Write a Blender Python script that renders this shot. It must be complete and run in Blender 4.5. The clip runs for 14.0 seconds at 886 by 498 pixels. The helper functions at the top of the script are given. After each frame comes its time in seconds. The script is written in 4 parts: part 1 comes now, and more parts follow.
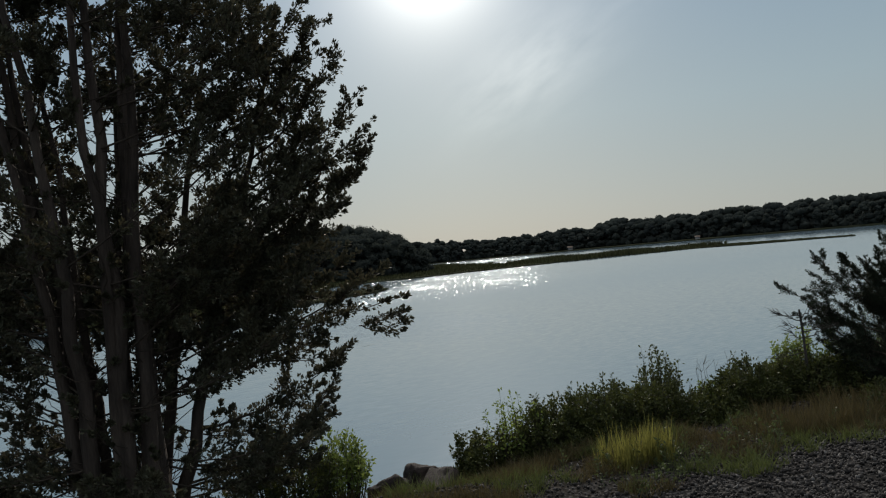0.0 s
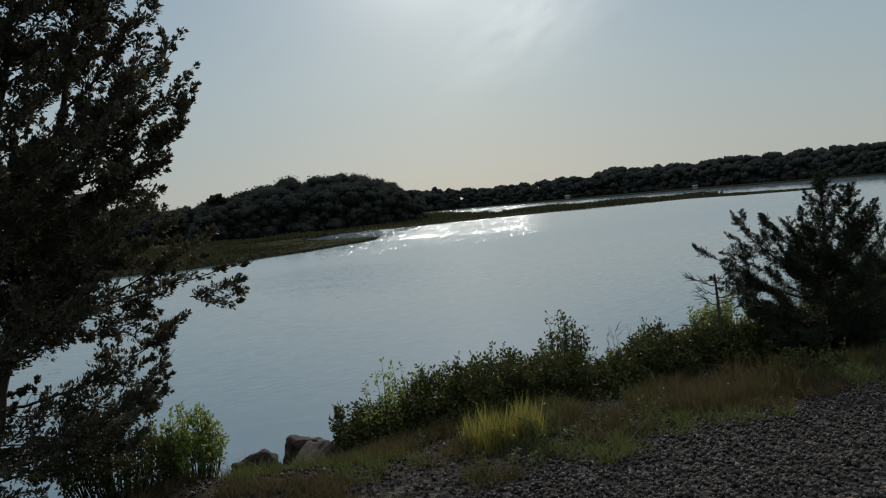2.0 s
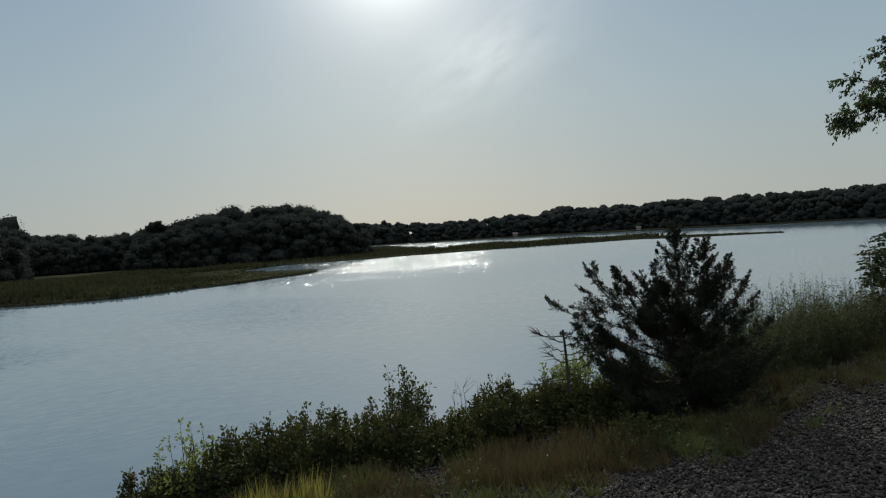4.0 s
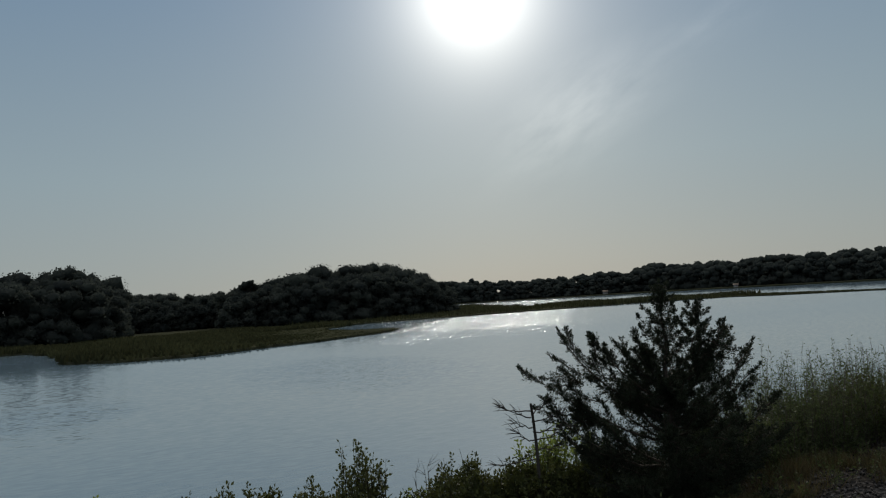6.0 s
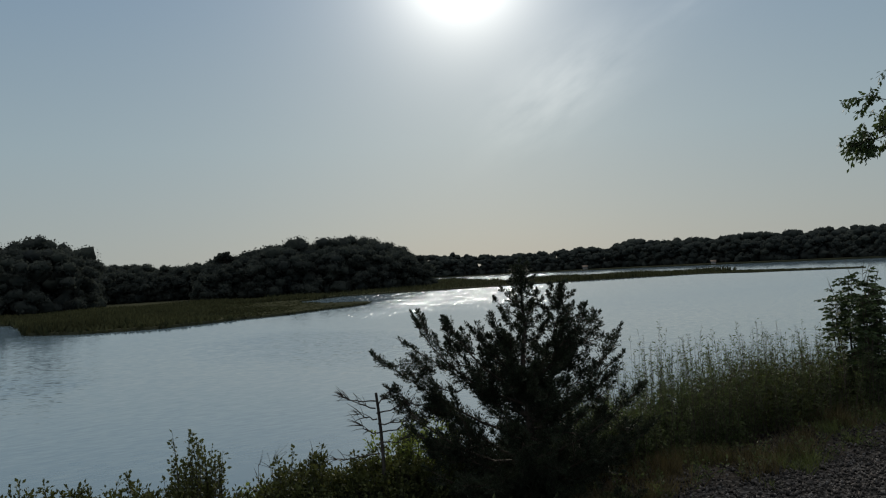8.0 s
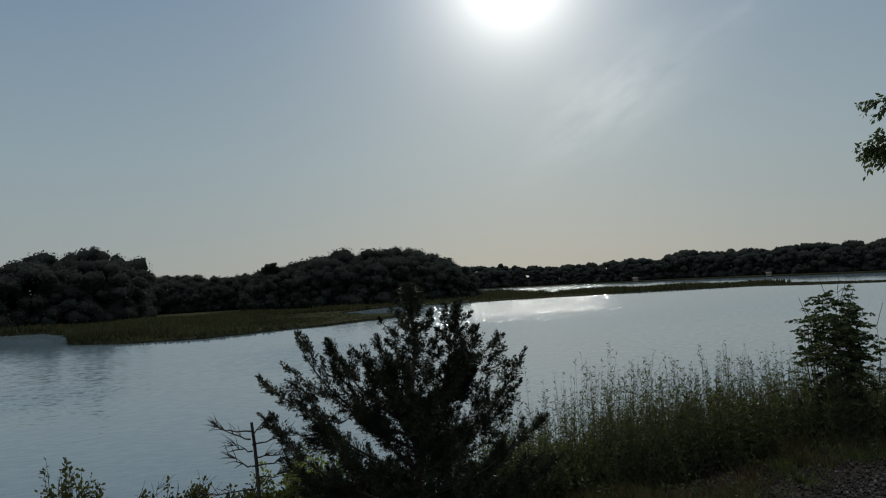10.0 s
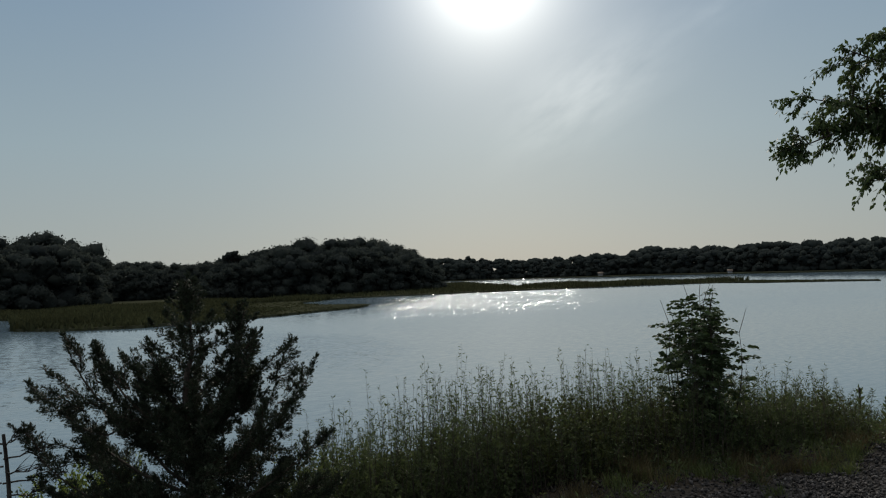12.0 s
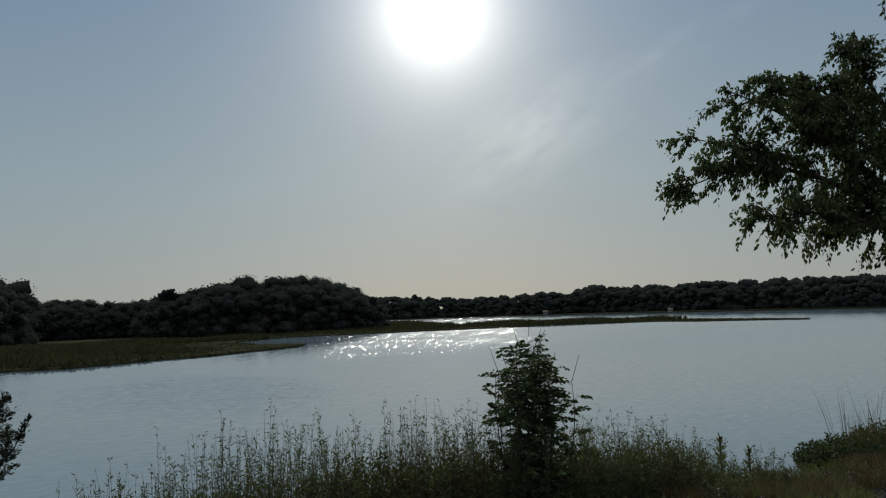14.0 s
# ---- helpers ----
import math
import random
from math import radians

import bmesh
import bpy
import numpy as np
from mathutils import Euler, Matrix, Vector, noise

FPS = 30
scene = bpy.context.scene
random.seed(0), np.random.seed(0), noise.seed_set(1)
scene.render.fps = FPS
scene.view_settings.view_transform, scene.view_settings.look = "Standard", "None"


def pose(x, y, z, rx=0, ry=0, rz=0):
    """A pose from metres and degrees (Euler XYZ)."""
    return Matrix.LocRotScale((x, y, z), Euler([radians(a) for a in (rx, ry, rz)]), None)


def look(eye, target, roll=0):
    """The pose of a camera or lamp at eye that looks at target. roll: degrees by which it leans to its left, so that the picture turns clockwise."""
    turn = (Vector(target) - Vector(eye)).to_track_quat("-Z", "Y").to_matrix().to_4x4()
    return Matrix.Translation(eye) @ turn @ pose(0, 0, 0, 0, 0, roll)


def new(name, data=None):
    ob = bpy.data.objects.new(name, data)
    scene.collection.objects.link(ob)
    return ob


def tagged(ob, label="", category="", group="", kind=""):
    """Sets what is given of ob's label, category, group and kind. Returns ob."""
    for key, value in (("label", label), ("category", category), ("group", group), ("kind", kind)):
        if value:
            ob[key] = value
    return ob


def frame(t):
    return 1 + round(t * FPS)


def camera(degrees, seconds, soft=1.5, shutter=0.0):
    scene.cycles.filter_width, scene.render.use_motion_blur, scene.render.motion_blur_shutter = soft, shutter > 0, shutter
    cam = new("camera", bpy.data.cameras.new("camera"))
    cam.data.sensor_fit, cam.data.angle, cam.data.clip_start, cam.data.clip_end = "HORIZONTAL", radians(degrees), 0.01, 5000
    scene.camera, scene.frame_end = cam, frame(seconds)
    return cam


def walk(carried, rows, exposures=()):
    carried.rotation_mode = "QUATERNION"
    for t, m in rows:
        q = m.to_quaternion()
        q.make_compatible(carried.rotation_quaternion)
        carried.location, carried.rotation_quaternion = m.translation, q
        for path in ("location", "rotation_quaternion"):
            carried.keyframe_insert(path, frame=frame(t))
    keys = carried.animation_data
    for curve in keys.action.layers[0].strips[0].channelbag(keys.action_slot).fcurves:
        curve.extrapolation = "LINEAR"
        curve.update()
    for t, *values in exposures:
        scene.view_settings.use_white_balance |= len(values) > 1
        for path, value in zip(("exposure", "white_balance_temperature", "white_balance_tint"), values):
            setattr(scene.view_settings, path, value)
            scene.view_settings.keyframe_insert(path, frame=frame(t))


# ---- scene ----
cam = camera(61.8, 14.0, soft=1.15)
PATH = [
    (0, (0.453, -0.099, 2.428), (1.313, 1.707, 2.449), -5.7),
    (0.5, (0.931, -0.077, 2.428), (1.801, 1.723, 2.372), -5.9),
    (1, (1.401, -0.079, 2.438), (2.328, 1.69, 2.34), -6.5),
    (1.5, (1.927, -0.086, 2.456), (2.786, 1.719, 2.4), -7.1),
    (2, (2.417, -0.072, 2.442), (3.265, 1.735, 2.323), -5.4),
    (2.5, (2.939, -0.093, 2.462), (3.822, 1.702, 2.452), -5.0),
    (3, (3.435, -0.126, 2.445), (4.312, 1.671, 2.391), -4.5),
    (3.5, (3.927, -0.105, 2.452), (4.893, 1.644, 2.368), -4.7),
    (3.7, (4.129, -0.061, 2.466), (5.117, 1.676, 2.4), -3.8),
    (6, (6.578, -0.092, 2.398), (7.344, 1.75, 2.533), -3.9),
    (6.5, (7.111, -0.048, 2.394), (7.841, 1.81, 2.519), -3.0),
    (7, (7.604, -0.039, 2.365), (8.433, 1.781, 2.377), -2.1),
    (7.5, (8.122, -0.037, 2.375), (8.991, 1.763, 2.435), -3.2),
    (8, (8.587, 0.056, 2.364), (9.392, 1.885, 2.425), -3.3),
    (8.2, (8.763, 0.114, 2.384), (9.585, 1.937, 2.442), -3.6),
    (10.3, (11.038, 0.104, 2.339), (11.711, 1.985, 2.44), -3.1),
    (10.5, (11.246, 0.156, 2.336), (11.954, 2.024, 2.438), -2.7),
    (11, (11.761, 0.152, 2.339), (12.565, 1.979, 2.469), -3.4),
    (11.5, (12.313, 0.164, 2.361), (13.106, 1.997, 2.476), -3.1),
    (12, (12.796, 0.203, 2.347), (13.553, 2.053, 2.419), -2.1),
    (12.5, (13.311, 0.211, 2.371), (14.052, 2.066, 2.463), -2.0),
    (13, (13.791, 0.12, 2.378), (14.579, 1.955, 2.488), -2.2),
    (13.5, (14.344, 0.192, 2.38), (15.264, 1.959, 2.562), -3.1),
    (14, (14.864, 0.219, 2.368), (15.748, 2.005, 2.538), -2.1),
]
EXPOSURES = [(0, 0.2), (0.5, 0.2), (1, 0.32), (1.5, 0.2), (2, 0.22), (2.5, 0.12), (3.5, 0.28), (6, -0.04), (6.5, -0.06), (7, 0.22), (7.5, 0.06), (8, 0.08), (10.5, -0.06), (11, 0.08), (11.5, 0.04), (12, 0.12), (12.5, -0.06), (13.5, 0.04), (14, -0.05)]
walk(cam, [(t, look(eye, target, roll)) for t, eye, target, roll in PATH], EXPOSURES)

# ---- world, sun, exposure ----
SUN = Vector((0.412, 0.828, 0.39)).normalized()
SUN_EL = math.asin(SUN.z)
SUN_AZ = math.atan2(SUN.x, SUN.y)
WATER_Z = -3.0

AUREOLE = (2.1, 0.2, 0.16)  # core, wide, thin cloud
SKY, SUNLIGHT = 0.004, 2.5
world = bpy.data.worlds.new("hazy_morning_sky")
scene.world = world
world.use_nodes = True
wt = world.node_tree
wt.nodes.clear()


def wnode(kind, **vals):
    n = wt.nodes.new(kind)
    for k, v in vals.items():
        n.inputs[int(k[1:])].default_value = v
    return n


def wmath(op, a, b=None):
    n = wt.nodes.new("ShaderNodeMath")
    n.operation = op
    for i, v in enumerate((a, b)):
        if v is None:
            continue
        if isinstance(v, (int, float)):
            n.inputs[i].default_value = v
        else:
            wt.links.new(v, n.inputs[i])
    return n.outputs[0]


sky = wt.nodes.new("ShaderNodeTexSky")
sky.sky_type = "NISHITA"
sky.sun_disc = False
sky.sun_elevation = SUN_EL
sky.sun_rotation = SUN_AZ
sky.air_density, sky.dust_density, sky.ozone_density = 1.0, 1.6, 1.6
coord = wt.nodes.new("ShaderNodeTexCoord")
# two thin wisps of high cloud, drawn out by the wind
def wisp(az, el, along, across, tilt, lo, hi, offset):
    """Streaked cloud round one bearing: a soft mask times stretched noise."""
    a, e = radians(az), radians(el)
    mid = Vector((math.sin(a) * math.cos(e), math.cos(a) * math.cos(e), math.sin(e)))
    right = Vector((math.cos(a), -math.sin(a), 0.0))
    up = right.cross(mid)
    c, d = math.cos(radians(tilt)), math.sin(radians(tilt))
    pair = []
    for axis in (right * c + up * d, up * c - right * d):
        n = wt.nodes.new("ShaderNodeVectorMath")
        n.operation = "DOT_PRODUCT"
        n.inputs[1].default_value = axis
        wt.links.new(coord.outputs["Generated"], n.inputs[0])
        pair.append(n.outputs["Value"])
    u, v = wmath("DIVIDE", pair[0], along), wmath("DIVIDE", pair[1], across)
    mask = wmath("EXPONENT", wmath("MULTIPLY", wmath("ADD", wmath("MULTIPLY", u, u), wmath("MULTIPLY", v, v)), -1.0))
    comb = wt.nodes.new("ShaderNodeCombineXYZ")
    wt.links.new(wmath("MULTIPLY", pair[0], 9.0), comb.inputs[0])
    wt.links.new(wmath("MULTIPLY", pair[1], 24.0), comb.inputs[1])
    comb.inputs[2].default_value = offset
    cn = wt.nodes.new("ShaderNodeTexNoise")
    cn.inputs["Scale"].default_value, cn.inputs["Detail"].default_value, cn.inputs["Roughness"].default_value = 1.0, 4.0, 0.55
    wt.links.new(comb.outputs[0], cn.inputs["Vector"])
    cr = wt.nodes.new("ShaderNodeMapRange")
    cr.interpolation_type = "SMOOTHSTEP"
    cr.inputs["From Min"].default_value, cr.inputs["From Max"].default_value = lo, hi
    wt.links.new(cn.outputs[0], cr.inputs["Value"])
    return wmath("MULTIPLY", cr.outputs[0], mask)


# the sun's aureole in the haze
dot = wt.nodes.new("ShaderNodeVectorMath")
dot.operation = "DOT_PRODUCT"
dot.inputs[1].default_value = SUN
wt.links.new(coord.outputs["Generated"], dot.inputs[0])
ang = wmath("ARCCOSINE", wmath("MINIMUM", dot.outputs["Value"], 1.0))
core = wmath("MULTIPLY", wmath("EXPONENT", wmath("MULTIPLY", wmath("POWER", wmath("DIVIDE", ang, 0.052), 1.12), -1.0)), AUREOLE[0])
wide = wmath("MULTIPLY", wmath("EXPONENT", wmath("MULTIPLY", ang, -1.0 / 0.16)), AUREOLE[1])
wisps = wmath("ADD", wisp(33.6, 13.4, 0.1, 0.05, 30, 0.25, 0.75, 3.4), wmath("MULTIPLY", wisp(44.5, 18.5, 0.12, 0.02, 22, 0.3, 0.85, 7.1), 0.45))
cloud = wmath("MULTIPLY", wisps, AUREOLE[2])
glow = wmath("ADD", wmath("ADD", core, wide), cloud)
# pale haze low down, clearer blue higher up
sepz = wt.nodes.new("ShaderNodeSeparateXYZ")
wt.links.new(coord.outputs["Generated"], sepz.inputs[0])
haze = wt.nodes.new("ShaderNodeValToRGB")
for e, (at, c) in zip([haze.color_ramp.elements[0], haze.color_ramp.elements[1], haze.color_ramp.elements.new(0.2), haze.color_ramp.elements.new(0.42)],
                      [(0.0, (0.302, 0.325, 0.31)), (1.0, (0.06, 0.12, 0.22)), (0.17, (0.247, 0.32, 0.356)), (0.42, (0.148, 0.234, 0.338))]):
    e.position, e.color = at, (*c, 1)
wt.links.new(sepz.outputs["Z"], haze.inputs[0])
b0 = wt.nodes.new("ShaderNodeBackground")
b0.inputs[1].default_value = 1.0
wt.links.new(haze.outputs[0], b0.inputs[0])
bn = wt.nodes.new("ShaderNodeBackground")
bn.inputs[1].default_value = SKY
wt.links.new(sky.outputs[0], bn.inputs[0])
b1 = wt.nodes.new("ShaderNodeAddShader")
wt.links.new(b0.outputs[0], b1.inputs[0])
wt.links.new(bn.outputs[0], b1.inputs[1])
b2 = wt.nodes.new("ShaderNodeBackground")
b2.inputs[0].default_value = (1.0, 0.965, 0.88, 1)
wt.links.new(glow, b2.inputs[1])
add = wt.nodes.new("ShaderNodeAddShader")
wt.links.new(b1.outputs[0], add.inputs[0])
wt.links.new(b2.outputs[0], add.inputs[1])
wo = wt.nodes.new("ShaderNodeOutputWorld")
wt.links.new(add.outputs[0], wo.inputs[0])

sun_data = bpy.data.lights.new("sun", "SUN")
sun_data.energy, sun_data.angle, sun_data.color = SUNLIGHT, radians(0.6), (1.0, 0.93, 0.82)
sun = new("sun", sun_data)
sun.matrix_world = look((0, 0, 60), Vector((0, 0, 60)) - SUN)

# ---- materials ----
def material(name):
    m = bpy.data.materials.new(name)
    m.use_nodes = True
    t = m.node_tree
    return m, t, t.nodes["Principled BSDF"], t.nodes["Material Output"]


def noise_node(t, scale, detail=4.0, rough=0.55, vec=None, stretch=None):
    n = t.nodes.new("ShaderNodeTexNoise")
    n.inputs["Scale"].default_value = scale
    n.inputs["Detail"].default_value = detail
    n.inputs["Roughness"].default_value = rough
    if vec is None:
        vec = t.nodes.new("ShaderNodeNewGeometry").outputs["Position"]
    if stretch:
        mp = t.nodes.new("ShaderNodeMapping")
        mp.inputs["Scale"].default_value = stretch
        t.links.new(vec, mp.inputs[0])
        vec = mp.outputs[0]
    t.links.new(vec, n.inputs["Vector"])
    return n.outputs[0]


def ramp(t, fac, stops):
    r = t.nodes.new("ShaderNodeValToRGB")
    e = r.color_ramp.elements
    while len(e) < len(stops):
        e.new(0.5)
    for el, (p, c) in zip(e, stops):
        el.position, el.color = p, (*c, 1)
    t.links.new(fac, r.inputs[0])
    return r.outputs[0]


def mix(t, fac, a, b, mode="MIX"):
    n = t.nodes.new("ShaderNodeMix")
    n.data_type, n.blend_type = "RGBA", mode
    for sock, v in ((n.inputs[0], fac), (n.inputs[6], a), (n.inputs[7], b)):
        if isinstance(v, (int, float)):
            sock.default_value = v
        elif isinstance(v, tuple):
            sock.default_value = (*v, 1)
        else:
            t.links.new(v, sock)
    return n.outputs[2]


def bump(t, bsdf, height, strength=0.5, dist=0.02):
    b = t.nodes.new("ShaderNodeBump")
    b.inputs["Strength"].default_value = strength
    b.inputs["Distance"].default_value = dist
    t.links.new(height, b.inputs["Height"])
    t.links.new(b.outputs[0], bsdf.inputs["Normal"])


def surface(name, stops, scale=6.0, rough=0.85, fine=60.0, bump_strength=0.5, bump_dist=0.01, stretch=None, island=0.0, matte=False):
    """Two scales of colour variation and a fine relief."""
    m, t, p, _ = material(name)
    big = noise_node(t, scale, stretch=stretch)
    col = ramp(t, big, stops)
    small = noise_node(t, fine, 3.0, 0.6, stretch=stretch)
    col = mix(t, 0.5, col, ramp(t, small, [(0.3, (0.55, 0.55, 0.55)), (0.7, (1.25, 1.25, 1.25))]), "MULTIPLY")
    if island:
        g = t.nodes.new("ShaderNodeNewGeometry")
        col = mix(t, island, col, ramp(t, g.outputs["Random Per Island"], [(0.0, (0.25, 0.24, 0.24)), (0.5, (0.75, 0.72, 0.7)), (0.8, (1.15, 1.0, 0.92)), (1.0, (2.6, 2.6, 2.6))]), "MULTIPLY")
    t.links.new(col, p.inputs["Base Color"])
    p.inputs["Roughness"].default_value = rough
    p.inputs["Specular IOR Level"].default_value = 0.12
    bump(t, p, small, bump_strength, bump_dist)
    if matte:
        d = t.nodes.new("ShaderNodeBsdfDiffuse")
        t.links.new(col, d.inputs[0])
        t.links.new(d.outputs[0], t.nodes["Material Output"].inputs[0])
    return m


def foliage(name, dark, light, glow, through_share=0.35, rough=0.65, scale=3.0, gloss=0.18):
    """Leaves: colour by leaf and by patch, light passing through from behind."""
    m, t, p, out = material(name)
    g = t.nodes.new("ShaderNodeNewGeometry")
    rnd = g.outputs["Random Per Island"]
    col = ramp(t, rnd, [(0.0, dark), (1.0, light)])
    patch = noise_node(t, scale, 2.0)
    col = mix(t, 0.6, col, ramp(t, patch, [(0.3, (0.6, 0.6, 0.6)), (0.7, (1.3, 1.25, 1.1))]), "MULTIPLY")
    t.links.new(col, p.inputs["Base Color"])
    p.inputs["Roughness"].default_value = rough
    p.inputs["Specular IOR Level"].default_value = gloss
    tr = t.nodes.new("ShaderNodeBsdfTranslucent")
    t.links.new(mix(t, 0.5, col, glow, "MIX"), tr.inputs[0])
    ms = t.nodes.new("ShaderNodeMixShader")
    ms.inputs[0].default_value = through_share
    t.links.new(p.outputs[0], ms.inputs[1])
    t.links.new(tr.outputs[0], ms.inputs[2])
    t.links.new(ms.outputs[0], out.inputs[0])
    return m


M_CEDAR = foliage("cedar_foliage", (0.014, 0.02, 0.013), (0.036, 0.048, 0.028), (0.05, 0.055, 0.025), 0.12)
# old cedar's base colour is lifted to carry the veil of lens flare
M_OLD_CEDAR_VEILED = foliage("veiled_old_cedar_foliage", (0.034, 0.036, 0.026), (0.08, 0.082, 0.052), (0.11, 0.085, 0.045), 0.24)
M_SHRUB = foliage("shrub_leaves", (0.022, 0.029, 0.011), (0.064, 0.073, 0.023), (0.13, 0.14, 0.032), 0.2)
M_WILLOW = foliage("light_shrub_leaves", (0.05, 0.082, 0.02), (0.13, 0.17, 0.045), (0.28, 0.34, 0.07), 0.42)
M_WEED = foliage("weed_leaves", (0.026, 0.037, 0.016), (0.064, 0.08, 0.034), (0.12, 0.155, 0.05), 0.33)
M_SAPLING = foliage("sapling_leaves", (0.022, 0.036, 0.016), (0.05, 0.072, 0.028), (0.08, 0.12, 0.03), 0.2)
M_BROAD = foliage("broad_tree_leaves", (0.022, 0.038, 0.016), (0.055, 0.078, 0.028), (0.1, 0.14, 0.03), 0.25)
M_YELLOW = foliage("yellow_grass", (0.07, 0.075, 0.022), (0.2, 0.185, 0.05), (0.32, 0.3, 0.07), 0.4)
M_DRY = foliage("dry_grass", (0.03, 0.026, 0.013), (0.095, 0.077, 0.036), (0.15, 0.115, 0.045), 0.22)
M_GREENGRASS = foliage("green_grass", (0.035, 0.05, 0.016), (0.09, 0.11, 0.038), (0.15, 0.17, 0.045), 0.28)
M_MARSH = foliage("marsh_grass", (0.028, 0.032, 0.018), (0.055, 0.058, 0.03), (0.08, 0.08, 0.035), 0.12, 0.9, scale=0.05, gloss=0.0)
# aerial haze is put into the leaf colour: raised and bluish
M_HAZED_WOODS = foliage("hazed_woods_leaves", (0.042, 0.048, 0.047), (0.048, 0.056, 0.05), (0.045, 0.055, 0.045), 0.36, 1.0, scale=0.08, gloss=0.0)
# paler, greyer copy for the far shore, with more haze in its colour
M_HAZED_SHORE = foliage("hazed_shore_leaves", (0.044, 0.051, 0.05), (0.052, 0.06, 0.055), (0.05, 0.06, 0.05), 0.36, 1.0, scale=0.05, gloss=0.0)
M_BARK = surface("cedar_bark", [(0.3, (0.03, 0.024, 0.02)), (0.7, (0.085, 0.066, 0.054))], 8, 0.9, 50, 0.8, 0.02, (1, 1, 0.15))
M_TWIG = surface("twig_bark", [(0.3, (0.03, 0.024, 0.019)), (0.7, (0.07, 0.055, 0.042))], 15, 0.85, 90)
M_DEAD = surface("bleached_dead_wood", [(0.3, (0.03, 0.026, 0.023)), (0.7, (0.07, 0.062, 0.054))], 12, 0.9, 80, 0.6, 0.01, (1, 1, 0.2))
M_STONE = surface("ballast_stone", [(0.3, (0.021, 0.02, 0.0195)), (0.7, (0.062, 0.058, 0.055))], 20, 0.8, 120, 0.5, 0.004, None, 0.8)
M_ROCK = surface("boulder_granite", [(0.3, (0.016, 0.012, 0.011)), (0.55, (0.03, 0.023, 0.02)), (0.75, (0.062, 0.047, 0.04))], 4, 0.85, 60, 0.9, 0.03)
M_SOIL = surface("bank_soil", [(0.3, (0.022, 0.019, 0.016)), (0.5, (0.037, 0.031, 0.025)), (0.7, (0.058, 0.046, 0.033))], 1.5, 0.95, 30, 0.8, 0.03, matte=True)
M_TIE = surface("weathered_tie_wood", [(0.3, (0.07, 0.052, 0.04)), (0.7, (0.15, 0.115, 0.09))], 4, 0.85, 40, 0.7, 0.01, (6, 0.8, 6))
M_MUD = surface("marsh_mud", [(0.3, (0.026, 0.028, 0.018)), (0.7, (0.05, 0.05, 0.03))], 0.1, 0.9, 2.0, 0.6, 0.1, matte=True)


def gravel_over_soil(m):
    """Crushed stone worked into the soil beside and between the tracks."""
    t = m.node_tree
    d = [n for n in t.nodes if n.bl_idname == "ShaderNodeBsdfDiffuse"][0]
    soil = d.inputs[0].links[0].from_socket
    pos = t.nodes.new("ShaderNodeNewGeometry").outputs["Position"]
    cells = t.nodes.new("ShaderNodeTexVoronoi")
    cells.inputs["Scale"].default_value = 24.0
    t.links.new(pos, cells.inputs["Vector"])
    split = t.nodes.new("ShaderNodeSeparateColor")
    t.links.new(cells.outputs["Color"], split.inputs[0])
    stone = ramp(t, split.outputs[0], [(0.0, (0.016, 0.015, 0.014)), (0.6, (0.034, 0.032, 0.03)), (1.0, (0.085, 0.08, 0.077))])
    sep = t.nodes.new("ShaderNodeSeparateXYZ")
    t.links.new(pos, sep.inputs[0])
    near = t.nodes.new("ShaderNodeMapRange")
    near.inputs["From Min"].default_value, near.inputs["From Max"].default_value = 8.2, 6.6
    t.links.new(sep.outputs["Y"], near.inputs["Value"])
    t.links.new(mix(t, near.outputs[0], soil, stone), d.inputs[0])
    b = t.nodes.new("ShaderNodeBump")
    b.inputs["Strength"].default_value, b.inputs["Distance"].default_value = 0.6, 0.02
    t.links.new(cells.outputs["Distance"], b.inputs["Height"])
    t.links.new(b.outputs[0], d.inputs["Normal"])


gravel_over_soil(M_SOIL)


def rail_material():
    m, t, p, _ = material("worn_rail_steel")
    n = noise_node(t, 25)
    col = ramp(t, n, [(0.3, (0.1, 0.06, 0.045)), (0.7, (0.2, 0.14, 0.11))])
    g = t.nodes.new("ShaderNodeNewGeometry")
    sep = t.nodes.new("ShaderNodeSeparateXYZ")
    t.links.new(g.outputs["Normal"], sep.inputs[0])
    top = t.nodes.new("ShaderNodeMapRange")
    top.inputs["From Min"].default_value, top.inputs["From Max"].default_value = 0.8, 0.95
    t.links.new(sep.outputs["Z"], top.inputs["Value"])
    t.links.new(mix(t, top.outputs[0], col, (0.26, 0.25, 0.24)), p.inputs["Base Color"])
    t.links.new(top.outputs[0], p.inputs["Metallic"])
    p.inputs["Roughness"].default_value = 0.42
    bump(t, p, n, 0.3, 0.003)
    return m


M_RAIL = rail_material()


